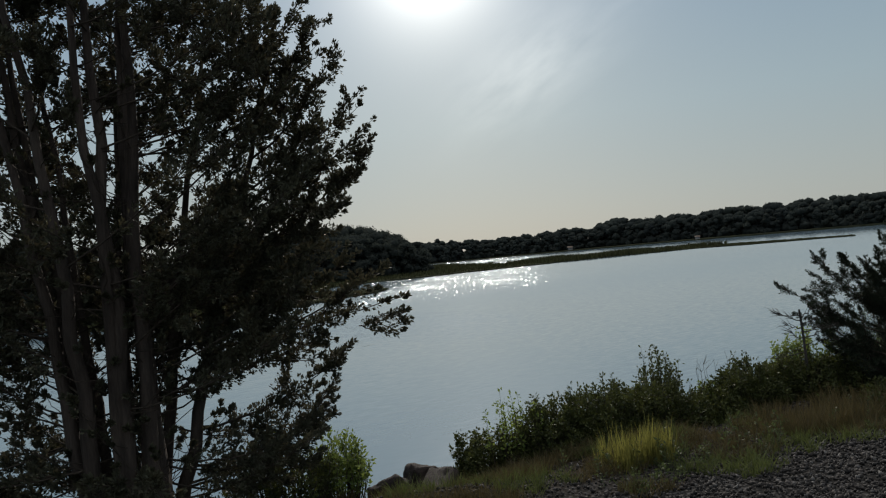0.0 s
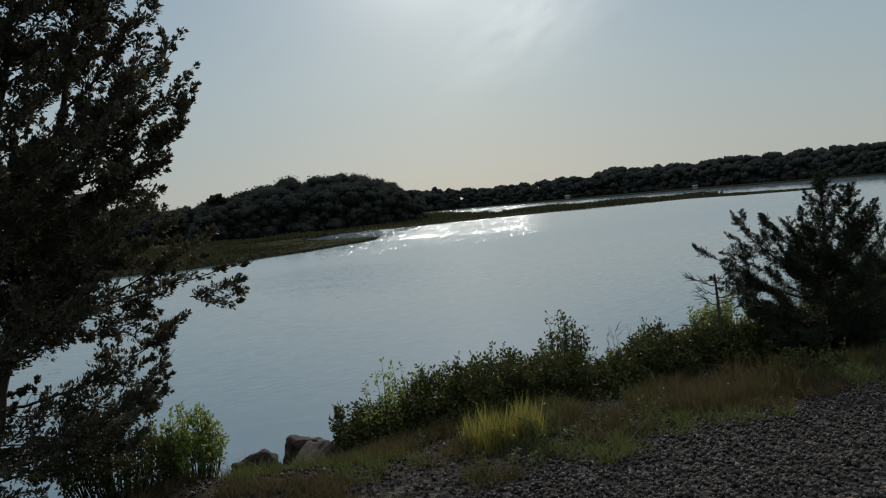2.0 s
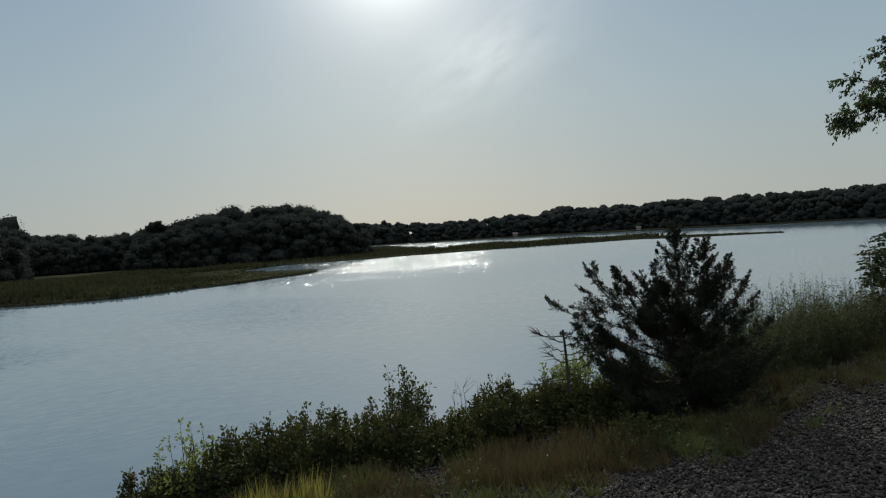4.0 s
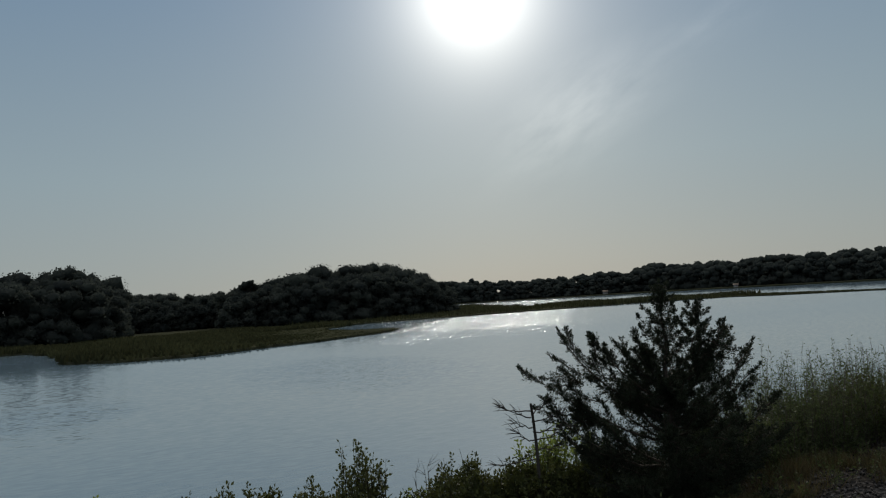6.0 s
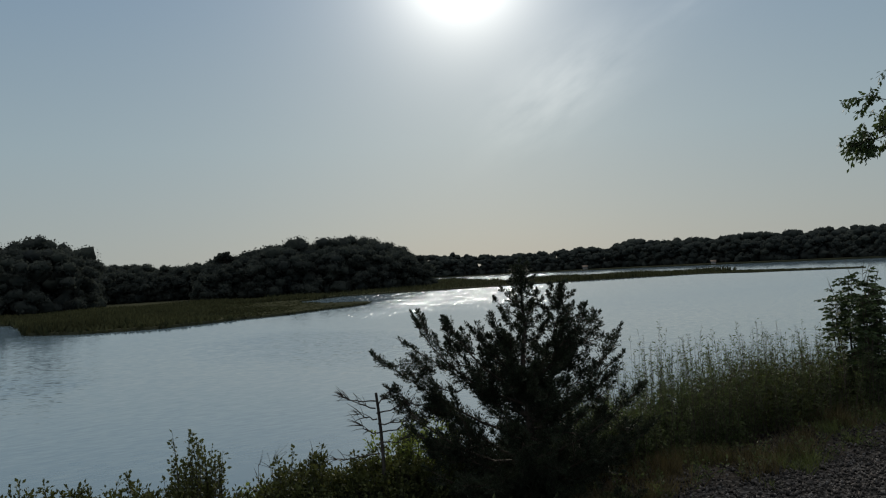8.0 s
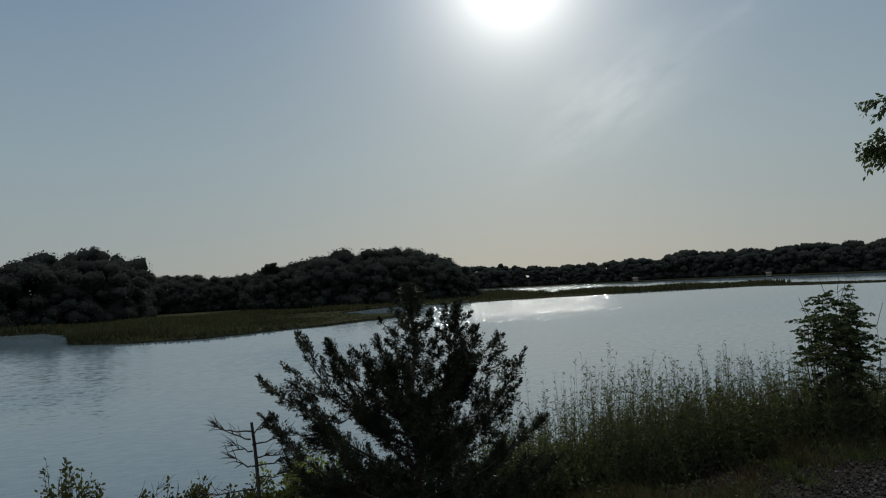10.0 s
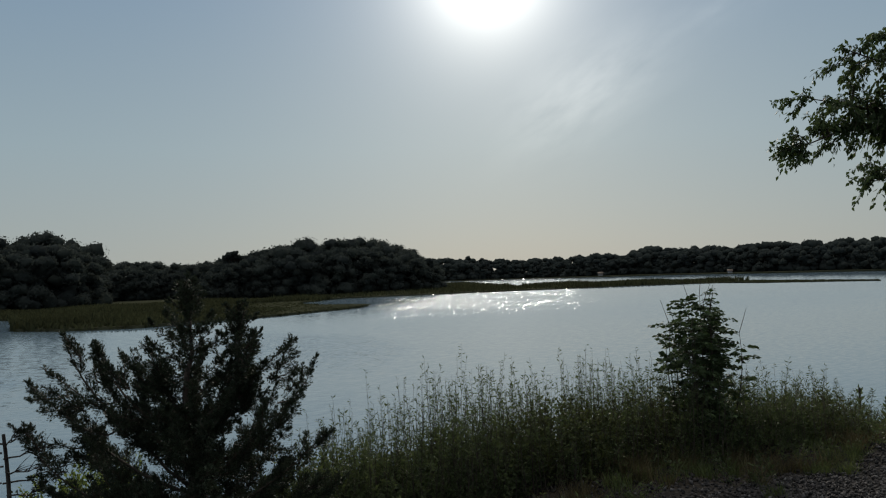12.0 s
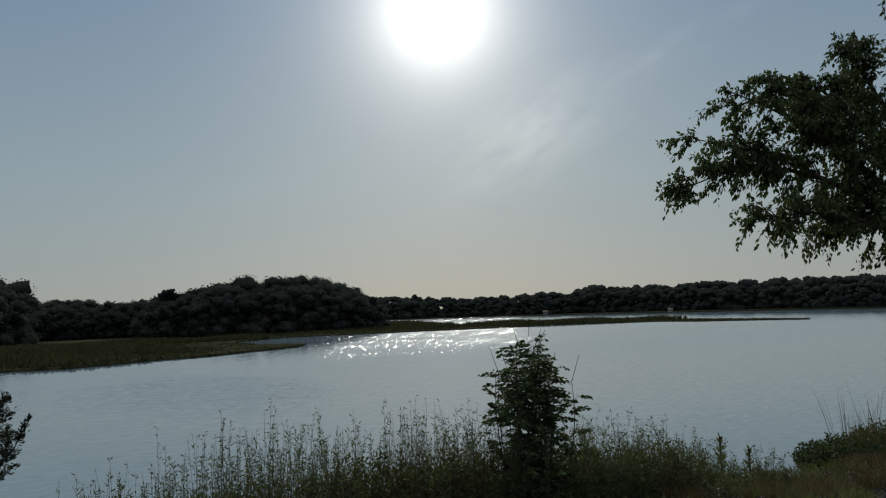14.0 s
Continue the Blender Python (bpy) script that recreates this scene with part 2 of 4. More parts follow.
def water_material():
    """Fine ripples everywhere, faint cat's-paws, and choppy sparkling water further out."""
    m, t, p, out = material("salt_pond_water")
    p.inputs["Base Color"].default_value = (0.104, 0.15, 0.18, 1)
    p.inputs["IOR"].default_value = 1.45
    p.inputs["Roughness"].default_value = RIPPLE[5]
    pos = t.nodes.new("ShaderNodeNewGeometry").outputs["Position"]
    sep = t.nodes.new("ShaderNodeSeparateXYZ")
    t.links.new(pos, sep.inputs[0])

    def smooth(value, lo, hi, a=0.0, b=1.0):
        n = t.nodes.new("ShaderNodeMapRange")
        n.interpolation_type = "SMOOTHSTEP"
        for k, v in (("From Min", lo), ("From Max", hi), ("To Min", a), ("To Max", b)):
            n.inputs[k].default_value = v
        t.links.new(value, n.inputs["Value"])
        return n.outputs[0]

    def mth(op, a, b):
        n = t.nodes.new("ShaderNodeMath")
        n.operation = op
        for s, v in zip(n.inputs, (a, b)):
            if isinstance(v, (int, float)):
                s.default_value = v
            else:
                t.links.new(v, s)
        return n.outputs[0]

    def wavy(vec, scale, stretch, detail, slope, lean=0.0):
        """A normal tilted by noise; slope may be a number or a socket."""
        n = t.nodes.new("ShaderNodeTexNoise")
        n.inputs["Scale"].default_value = scale
        n.inputs["Detail"].default_value = detail
        mp = t.nodes.new("ShaderNodeMapping")
        mp.inputs["Scale"].default_value = stretch
        t.links.new(vec, mp.inputs[0])
        t.links.new(mp.outputs[0], n.inputs["Vector"])
        s = t.nodes.new("ShaderNodeVectorMath")
        s.operation = "SUBTRACT"
        s.inputs[1].default_value = (0.5, 0.5, 0.5)
        t.links.new(n.outputs["Color"], s.inputs[0])
        k = t.nodes.new("ShaderNodeVectorMath")
        k.operation = "SCALE"
        t.links.new(s.outputs[0], k.inputs[0])
        if isinstance(slope, (int, float)):
            k.inputs["Scale"].default_value = slope
        else:
            t.links.new(slope, k.inputs["Scale"])
        f = t.nodes.new("ShaderNodeVectorMath")
        f.operation = "MULTIPLY_ADD"
        f.inputs[1].default_value = (1, 1, 0)
        base = t.nodes.new("ShaderNodeCombineXYZ")
        t.links.new(mth("MULTIPLY", lean, -0.37), base.inputs[0])
        t.links.new(mth("MULTIPLY", lean, -0.93), base.inputs[1])
        base.inputs[2].default_value = 1.0
        t.links.new(base.outputs[0], f.inputs[2])
        t.links.new(k.outputs[0], f.inputs[0])
        u = t.nodes.new("ShaderNodeVectorMath")
        u.operation = "NORMALIZE"
        t.links.new(f.outputs[0], u.inputs[0])
        return u.outputs[0]

    open_water = smooth(sep.outputs["Y"], RIPPLE[0], RIPPLE[1])
    # two breaths of wind on the calm water, with ragged edges
    ragged = mth("MULTIPLY", noise_node(t, 0.11, 3.0, 0.55, pos, (0.5, 1.6, 1)), 1.3)

    def breath(x, y, wide, deep):
        dx, dy = mth("DIVIDE", mth("SUBTRACT", sep.outputs["X"], x), wide), mth("DIVIDE", mth("SUBTRACT", sep.outputs["Y"], y), deep)
        return smooth(mth("ADD", mth("ADD", mth("MULTIPLY", dx, dx), mth("MULTIPLY", dy, dy)), ragged), 1.75, 0.75)

    patches = mth("MAXIMUM", breath(23.0, 60.0, 11.0, 20.0), breath(1.0, 50.0, 7.0, 9.0))
    amp = mth("ADD", RIPPLE[2], mth("MULTIPLY", patches, RIPPLE[3]))
    # the wavelets that show at a low angle are those that lean to the near shore
    far_lean = mth("ADD", smooth(sep.outputs["Y"], 25.0, 90.0, 0.0, RIPPLE[7]), mth("MULTIPLY", patches, 0.022))
    t.links.new(wavy(pos, 5.0, (0.35, 1.2, 1), 3.0, amp, far_lean), p.inputs["Normal"])
    # steep little facets, drawn out towards the sun, each with a tilt of its own
    turn = t.nodes.new("ShaderNodeMapping")
    turn.vector_type = "POINT"
    turn.inputs["Rotation"].default_value = (0, 0, SUN_AZ)
    t.links.new(pos, turn.inputs[0])
    squeeze = t.nodes.new("ShaderNodeMapping")
    squeeze.inputs["Scale"].default_value = (10.0, 1.0, 0.0)
    t.links.new(turn.outputs[0], squeeze.inputs[0])
    facet = t.nodes.new("ShaderNodeTexVoronoi")
    facet.voronoi_dimensions = "2D"
    facet.inputs["Scale"].default_value = 1.0
    t.links.new(squeeze.outputs[0], facet.inputs["Vector"])
    tilt = t.nodes.new("ShaderNodeVectorMath")
    tilt.operation = "MULTIPLY_ADD"
    tilt.inputs[1].default_value = (RIPPLE[4], RIPPLE[4], 0)
    tilt.inputs[2].default_value = (-0.5 * RIPPLE[4], -0.5 * RIPPLE[4], 1)
    t.links.new(facet.outputs["Color"], tilt.inputs[0])
    level = t.nodes.new("ShaderNodeVectorMath")
    level.operation = "NORMALIZE"
    t.links.new(tilt.outputs[0], level.inputs[0])
    gl = t.nodes.new("ShaderNodeBsdfGlossy")
    gl.inputs["Color"].default_value = (0.75, 0.78, 0.8, 1)
    gl.inputs["Roughness"].default_value = 0.12
    t.links.new(level.outputs[0], gl.inputs["Normal"])
    ms = t.nodes.new("ShaderNodeMixShader")
    band = smooth(noise_node(t, 0.035, 2.0, 0.5, turn.outputs[0], (0.5, 2.0, 1)), 0.36, 0.6, 0.1, 1.0)
    t.links.new(mth("MULTIPLY", mth("MULTIPLY", open_water, band), RIPPLE[6]), ms.inputs[0])
    t.links.new(p.outputs[0], ms.inputs[1])
    t.links.new(gl.outputs[0], ms.inputs[2])
    t.links.new(ms.outputs[0], out.inputs[0])
    return m


RIPPLE = (84.0, 125.0, 0.12, 0.2, 0.58, 0.05, 0.09, 0.045)
M_WATER = water_material()

# ---- mesh helpers ----
rng = np.random.default_rng(7)


def mesh_from(name, verts, faces, mats, index=None, smooth=False):
    """One mesh from arrays; faces is a list of (n, k) index arrays."""
    me = bpy.data.meshes.new(name)
    verts = np.asarray(verts, dtype=np.float32).reshape(-1, 3)
    faces = [np.asarray(f, dtype=np.int32) for f in faces if len(f)]
    loops = np.concatenate([f.ravel() for f in faces])
    sizes = np.concatenate([np.full(len(f), f.shape[1], dtype=np.int32) for f in faces])
    starts = np.concatenate([[0], np.cumsum(sizes)[:-1]]).astype(np.int32)
    me.vertices.add(len(verts))
    me.vertices.foreach_set("co", verts.ravel())
    me.loops.add(len(loops))
    me.loops.foreach_set("vertex_index", loops)
    me.polygons.add(len(sizes))
    me.polygons.foreach_set("loop_start", starts)
    me.polygons.foreach_set("loop_total", sizes)
    for m in mats if isinstance(mats, (list, tuple)) else [mats]:
        me.materials.append(m)
    if index is not None:
        me.polygons.foreach_set("material_index", np.asarray(index, dtype=np.int32))
    if smooth:
        me.polygons.foreach_set("use_smooth", np.ones(len(sizes), dtype=bool))
    me.update(calc_edges=True)
    me.validate()
    return me


def obj(name, me, parent=None, at=None, label=""):
    ob = new(name, me)
    if parent is not None:
        ob.parent = parent
    if at is not None:
        ob.location = at
    if label:
        ob["label"] = label
    return ob


class Tubes:
    """Tapered round stems gathered into one mesh."""

    def __init__(self, sides=6):
        self.v, self.f, self.n, self.sides = [], [], 0, sides

    def add(self, pts, radii, sides=None):
        pts = np.asarray(pts, float)
        k, s = len(pts), sides or self.sides
        d = np.gradient(pts, axis=0)
        d /= np.linalg.norm(d, axis=1)[:, None] + 1e-9
        ref = np.where(np.abs(d[:, 2:3]) > 0.9, [[1.0, 0, 0]], [[0, 0, 1.0]])
        u = np.cross(d, ref)
        u /= np.linalg.norm(u, axis=1)[:, None] + 1e-9
        w = np.cross(d, u)
        a = np.arange(s) * 2 * np.pi / s
        ring = u[:, None] * np.cos(a)[None, :, None] + w[:, None] * np.sin(a)[None, :, None]
        self.v.append((pts[:, None] + ring * np.asarray(radii)[:, None, None]).reshape(-1, 3))
        i = np.arange(k - 1)[:, None] * s + np.arange(s)[None]
        j = np.arange(k - 1)[:, None] * s + (np.arange(s)[None] + 1) % s
        self.f.append((np.stack([i, j, j + s, i + s], -1).reshape(-1, 4)) + self.n)
        self.n += k * s

    def mesh(self, name, mat):
        return mesh_from(name, np.concatenate(self.v), [np.concatenate(self.f)], mat, smooth=True)


def unit(a):
    return a / (np.linalg.norm(a, axis=-1, keepdims=True) + 1e-9)


def leaf_arrays(base, way, length, width, fold=0.25):
    """Leaves as folded lozenges: two triangles each side of the midrib."""
    n = len(base)
    way = unit(way)
    side = unit(np.cross(way, rng.normal(size=(n, 3))))
    up = np.cross(side, way)
    L, W = np.broadcast_to(length, n)[:, None], np.broadcast_to(width, n)[:, None]
    mid = base + way * L * 0.45
    v = np.stack([base, mid + side * W * 0.5 + up * W * fold, base + way * L, mid - side * W * 0.5 + up * W * fold], 1)
    i = np.arange(n)[:, None] * 4
    return v.reshape(-1, 3), np.concatenate([i + [[0, 1, 2]], i + [[0, 2, 3]]], 0)


def leaves(name, base, way, length, width, mat, fold=0.25):
    v, f = leaf_arrays(np.asarray(base), np.asarray(way), length, width, fold)
    return mesh_from(name, v, [f], mat)


def blades(base, tip, width):
    """Grass blades: narrow bent triangles from base to tip."""
    n = len(base)
    d = tip - base
    side = unit(np.cross(d, rng.normal(size=(n, 3)) + [0, 0, 0.1])) * (np.broadcast_to(width, n)[:, None] * 0.5)
    mid = base + d * 0.55 + np.array([0, 0, 1.0]) * np.linalg.norm(d, axis=1)[:, None] * 0.06
    v = np.stack([base - side, base + side, mid + side * 0.7, mid - side * 0.7, tip], 1)
    i = np.arange(n)[:, None] * 5
    return v.reshape(-1, 3), i + [[0, 1, 2, 3]], i + [[3, 2, 4]]


def curve(p, q, bend, k=6):
    """A bowed line from p to q."""
    p, q = np.asarray(p, float), np.asarray(q, float)
    s = np.linspace(0, 1, k)[:, None]
    return p + (q - p) * s + np.asarray(bend, float) * (4 * s * (1 - s))


# ---- large structure ----
def ground_z(x, y):
    """Ballast shelf by the track, weedy verge, bank down to the pond bed."""
    x, y = np.asarray(x, float), np.asarray(y, float)
    z = np.interp(y, [-400, -12, -4, 1.2, 4.3, 5.2, 7.0, 8.6, 9.8, 11.2, 12.6, 16, 40], [2, 0.5, -0.25, -0.22, -0.2, -0.32, -0.42, -0.55, -0.85, -1.7, -2.9, -4.5, -5.5])
    wob = 0.06 * np.sin(x * 1.7 + y * 0.9) + 0.05 * np.sin(x * 0.63 - y * 1.9) + 0.12 * np.sin(x * 0.31 + 1.3)
    z = z - 0.28 * np.exp(-((x - 4.5) / 0.9) ** 2 - ((y - 9.7) / 0.8) ** 2)
    return z + wob * np.clip((y - 5.5) / 2.5, 0, 1) * np.clip((14 - y) / 3, 0, 1)


def grid_mesh(name, xs, ys, zf, mat):
    X, Y = np.meshgrid(xs, ys)
    v = np.stack([X, Y, zf(X, Y)], -1).reshape(-1, 3)
    nx = len(xs)
    i = (np.arange(len(ys) - 1)[:, None] * nx + np.arange(nx - 1)[None]).reshape(-1, 1)
    return mesh_from(name, v, [np.concatenate([i, i + 1, i + 1 + nx, i + nx], 1)], mat, smooth=True)


xs = np.unique(np.concatenate([np.linspace(-2500, -40, 12), np.arange(-40, 60, 0.35), np.linspace(60, 2500, 12)]))
ys = np.unique(np.concatenate([np.linspace(-2500, -30, 10), np.arange(-30, 3, 1.5), np.arange(3, 16, 0.25), np.linspace(16, 60, 6), np.linspace(60, 2500, 12)]))
tagged(obj("ground", grid_mesh("ground", xs, ys, ground_z, M_SOIL)), "brown earth bank sloping from the track to the pond", "ground", kind="structure")
wv = np.array([(-2500, 11.5, WATER_Z), (2500, 11.5, WATER_Z), (2500, 2500, WATER_Z), (-2500, 2500, WATER_Z)])
tagged(obj("water", mesh_from("water", wv, [np.array([[0, 1, 2, 3]])], M_WATER)), "calm grey-blue salt pond water with sun glitter", "water", kind="structure")


def land(name, outline, height, mat, label, edge=3.0, category="ground"):
    """Low land in the water: a soft-edged raised sheet over a closed outline."""
    o = np.asarray(outline, float)
    dense = []
    for a, b in zip(o, np.roll(o, -1, 0)):
        k = max(2, int(np.linalg.norm(b - a) / 4))
        dense += [a + (b - a) * s for s in np.linspace(0, 1, k, endpoint=False)]
    o = np.array(dense)
    o = o + np.stack([np.sin(np.arange(len(o)) * 1.9) + np.sin(np.arange(len(o)) * 0.7), np.cos(np.arange(len(o)) * 1.3)], 1) * 0.6
    bm = bmesh.new()
    c = o.mean(0)
    low = [bm.verts.new((x, y, WATER_Z - 0.6)) for x, y in o]
    rim = []
    for x, y in o:
        d = unit(np.array([c[0] - x, c[1] - y]))
        rim.append(bm.verts.new((x + d[0] * 0.4, y + d[1] * 0.4, WATER_Z + height)))
    n = len(o)
    for i in range(n):
        bm.faces.new((low[i], low[(i + 1) % n], rim[(i + 1) % n], rim[i]))
    bm.faces.new(rim)
    bmesh.ops.triangulate(bm, faces=[f for f in bm.faces if len(f.verts) > 4])
    bm.normal_update()
    me = bpy.data.meshes.new(name)
    bm.to_mesh(me)
    bm.free()
    me.materials.append(mat)
    return tagged(obj(name, me), label, category, kind="structure"), o


MARSH = [(54, 141), (50, 133), (38, 120), (26, 112), (13, 104), (3, 105), (-4, 116), (-6, 135), (-9, 154), (-15, 168), (-40, 174), (-110, 176), (-130, 420), (150, 430), (205, 440), (200, 420), (169, 329), (150, 262), (131, 194), (107, 198), (86, 197), (66, 201), (49, 179), (46, 172), (48, 150)]
BAR = [(129, 196), (155, 190), (176, 178), (176, 160), (187, 132), (190, 138), (190, 160), (198, 182), (190, 215), (172, 250), (153, 262)]
FARBANK = [(380, 60), (336, 200), (333, 255), (338, 316), (344, 398), (327, 474), (305, 560), (270, 590), (225, 600), (170, 610), (60, 650), (60, 1500), (1400, 1500), (1700, 60)]
marsh, marsh_line = land("marsh", MARSH, 0.35, M_MUD, "low green-brown salt marsh point reaching into the pond")
bar, bar_line = land("sandbar", BAR, 0.25, M_MUD, "long low grassy bar lying across the pond")
bank, bank_line = land("far_bank", FARBANK, 0.8, M_MUD, "far wooded shore of the pond")


def inside(poly, p):
    x, y = p[:, 0], p[:, 1]
    r = np.zeros(len(p), bool)
    q = np.asarray(poly)
    for (x1, y1), (x2, y2) in zip(q, np.roll(q, -1, 0)):
        c = ((y1 > y) != (y2 > y)) & (x < (x2 - x1) * (y - y1) / (y2 - y1 + 1e-12) + x1)
        r ^= c
    return r


def marsh_grass(name, poly, box, n, tall, label, base=0.3):
    p = rng.uniform((box[0], box[1]), (box[2], box[3]), (n, 2))
    p = p[inside(poly, p)]
    k = len(p)
    lump = 0.75 + 0.35 * np.sin(p[:, 0] * 0.13 + 1) * np.sin(p[:, 1] * 0.17)
    h = tall * lump * rng.uniform(0.7, 1.15, k) * np.where(p[:, 1] < 185, np.interp(p[:, 0], [12, 38], [1.15, 0.22]), 1.0)
    b = np.c_[p, np.full(k, WATER_Z + base - 0.15)]
    tip = b + np.c_[rng.normal(0, 0.25, (k, 2)) * tall, h]
    v, f1, f2 = blades(b, tip, rng.uniform(0.25, 0.55, k))
    return tagged(obj(name, mesh_from(name, v, [f1, f2], M_MARSH)), label, "marsh grass", kind="stuff")


marsh_grass("marsh_grass", marsh_line, (-100, 103, 60, 215), 60000, 1.4, "olive-green salt marsh grass standing on the point")
marsh_grass("marsh_grass", marsh_line, (50, 190, 205, 440), 26000, 1.4, "olive-green salt marsh grass before the woods")
marsh_grass("bar_grass", bar_line, (126, 130, 200, 265), 20000, 1.7, "dark green grass covering the low bar")


def ico_arrays(level=2):
    bm = bmesh.new()
    bmesh.ops.create_icosphere(bm, subdivisions=level, radius=1.0)
    v = np.array([w.co[:] for w in bm.verts])
    f = np.array([[w.index for w in t.verts] for t in bm.faces])
    bm.free()
    return v, f


ICO_V, ICO_F = ico_arrays(2)


def crown_blobs(centres, radii, squash, cards, card_len, core=0.62):
    """Lumpy leaf masses: a rough core under loose leaf sprays."""
    cv, cf, n = [], [], 0
    for c, r in zip(centres, radii):
        jag = core * r * (1 + 0.16 * rng.normal(size=(len(ICO_V), 1)))
        v = ICO_V * jag * [1, 1, squash] + c
        cv.append(v)
        cf.append(ICO_F + n)
        n += len(v)
    centres, radii = np.asarray(centres), np.asarray(radii)
    pick = rng.integers(0, len(centres), int(cards * len(centres)))
    d = unit(rng.normal(size=(len(pick), 3)))
    base = centres[pick] + d * [1, 1, squash] * (radii[pick] * rng.uniform(0.6, 1.0, len(pick)))[:, None]
    face = unit(d + rng.normal(0, 0.75, d.shape))
    way = unit(np.cross(face, rng.normal(size=d.shape)))
    side = np.cross(face, way)
    L = (card_len * rng.uniform(0.5, 1.2, len(pick)))[:, None]
    lv = np.stack([base - way * L * 0.5, base + side * L * 0.4, base + way * L * 0.5, base - side * L * 0.4], 1).reshape(-1, 3)
    i = np.arange(len(pick))[:, None] * 4
    lf = np.concatenate([i + [[0, 1, 2]], i + [[0, 2, 3]]], 0)
    return np.concatenate(cv + [lv]), np.concatenate(cf + [lf + n])


def woods(name, stops, count, depth, card_len, label, eye=(10.0, 0.0), mat=None):
    """A belt of broadleaf trees; stops give bearing, distance and the height of the skyline."""
    s = np.asarray(stops, float)
    cs, rs = [], []
    lo, hi = s[0, 0], s[-1, 0]
    for k in range(count):
        az = lo + (hi - lo) * (k + rng.uniform(-0.6, 0.6)) / count
        r0, top = np.interp(az, s[:, 0], s[:, 1]), np.interp(az, s[:, 0], s[:, 2])
        back = (k * 0.618034) % 1.0
        r = r0 + depth * back
        h = (top - WATER_Z) * (0.68 + 0.34 * min(1, back * 2.0)) * rng.uniform(0.9, 1.1)
        x, y = eye[0] + r * math.sin(radians(az)), eye[1] + r * math.cos(radians(az))
        w = h * rng.uniform(0.26, 0.4)
        for j in range(7):
            f = rng.uniform(0.05, 0.84)
            rr = w * rng.uniform(0.4, 0.62)
            a = rng.uniform(0, 6.28)
            off = w * rng.uniform(0.3, 0.95) * math.sqrt(max(0.05, 1 - (f * 0.95) ** 2))
            cs.append((x + off * math.cos(a), y + off * math.sin(a), WATER_Z + 0.6 + h * f))
            rs.append(rr)
        cs += [(x, y, WATER_Z + h - w * 0.4), (x, y, WATER_Z + 0.2 + w * 0.45)]
        rs += [w * 0.5, w * 0.75]
    v, f = crown_blobs(cs, rs, 0.8, 130 if mat is None else 55, card_len * 0.52, 0.66 if mat is None else 0.86)
    return tagged(obj(name, mesh_from(name, v, [f], mat or M_HAZED_WOODS)), label, "woods", kind="stuff")


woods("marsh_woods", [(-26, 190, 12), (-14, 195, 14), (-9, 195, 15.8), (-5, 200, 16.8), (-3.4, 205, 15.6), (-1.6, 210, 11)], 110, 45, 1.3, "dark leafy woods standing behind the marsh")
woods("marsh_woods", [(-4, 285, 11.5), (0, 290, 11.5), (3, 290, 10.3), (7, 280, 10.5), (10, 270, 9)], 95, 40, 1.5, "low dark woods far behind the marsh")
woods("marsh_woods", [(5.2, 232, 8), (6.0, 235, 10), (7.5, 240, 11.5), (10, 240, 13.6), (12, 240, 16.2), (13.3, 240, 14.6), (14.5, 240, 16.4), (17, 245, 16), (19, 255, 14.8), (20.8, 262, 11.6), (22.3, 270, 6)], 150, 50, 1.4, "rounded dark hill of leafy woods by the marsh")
woods("shore_woods", [(19, 660, 15), (24, 660, 18.5), (26, 650, 15.5), (29, 640, 13.3), (33, 600, 14.5), (36, 590, 15), (38, 575, 18), (40, 550, 17), (43, 520, 15), (46, 480, 15.2), (50, 440, 13.8), (55, 400, 13.2), (60, 380, 13), (72, 370, 13)], 420, 60, 2.4, "continuous dark woods along the far shore", mat=M_HAZED_SHORE)


def lone_crown():
    """The spreading tree that stands clear of the wooded hill."""
    az, r = radians(7.0), 262.0
    x, y = 10 + r * math.sin(az), r * math.cos(az)
    root = tagged(new("spreading_tree"), "spreading tree standing clear above the marsh woods", "tree")
    root.location = (x, y, WATER_Z + 0.4)
    tb = Tubes(7)
    tb.add(curve((0, 0, 0), (0.3, 0, 13.5), (0.3, 0, 0), 8), np.linspace(0.4, 0.15, 8))
    cs, rs = [], []
    for k in range(12):
        a = k * 2.4
        q = (rng.uniform(1, 3.6) * math.cos(a), rng.uniform(1, 3.6) * math.sin(a), rng.uniform(12.8, 15.8))
        tb.add(curve((0.2, 0, rng.uniform(7, 11)), q, (0, 0, 0.3), 5), np.linspace(0.14, 0.04, 5))
        cs.append(q)
        rs.append(rng.uniform(1.0, 1.6))
    obj("trunk", tb.mesh("trunk", M_TWIG), root)
    v, f = crown_blobs(cs, rs, 0.6, 80, 0.9)
    obj("crown", mesh_from("crown", v, [f], M_HAZED_WOODS), root)


lone_crown()


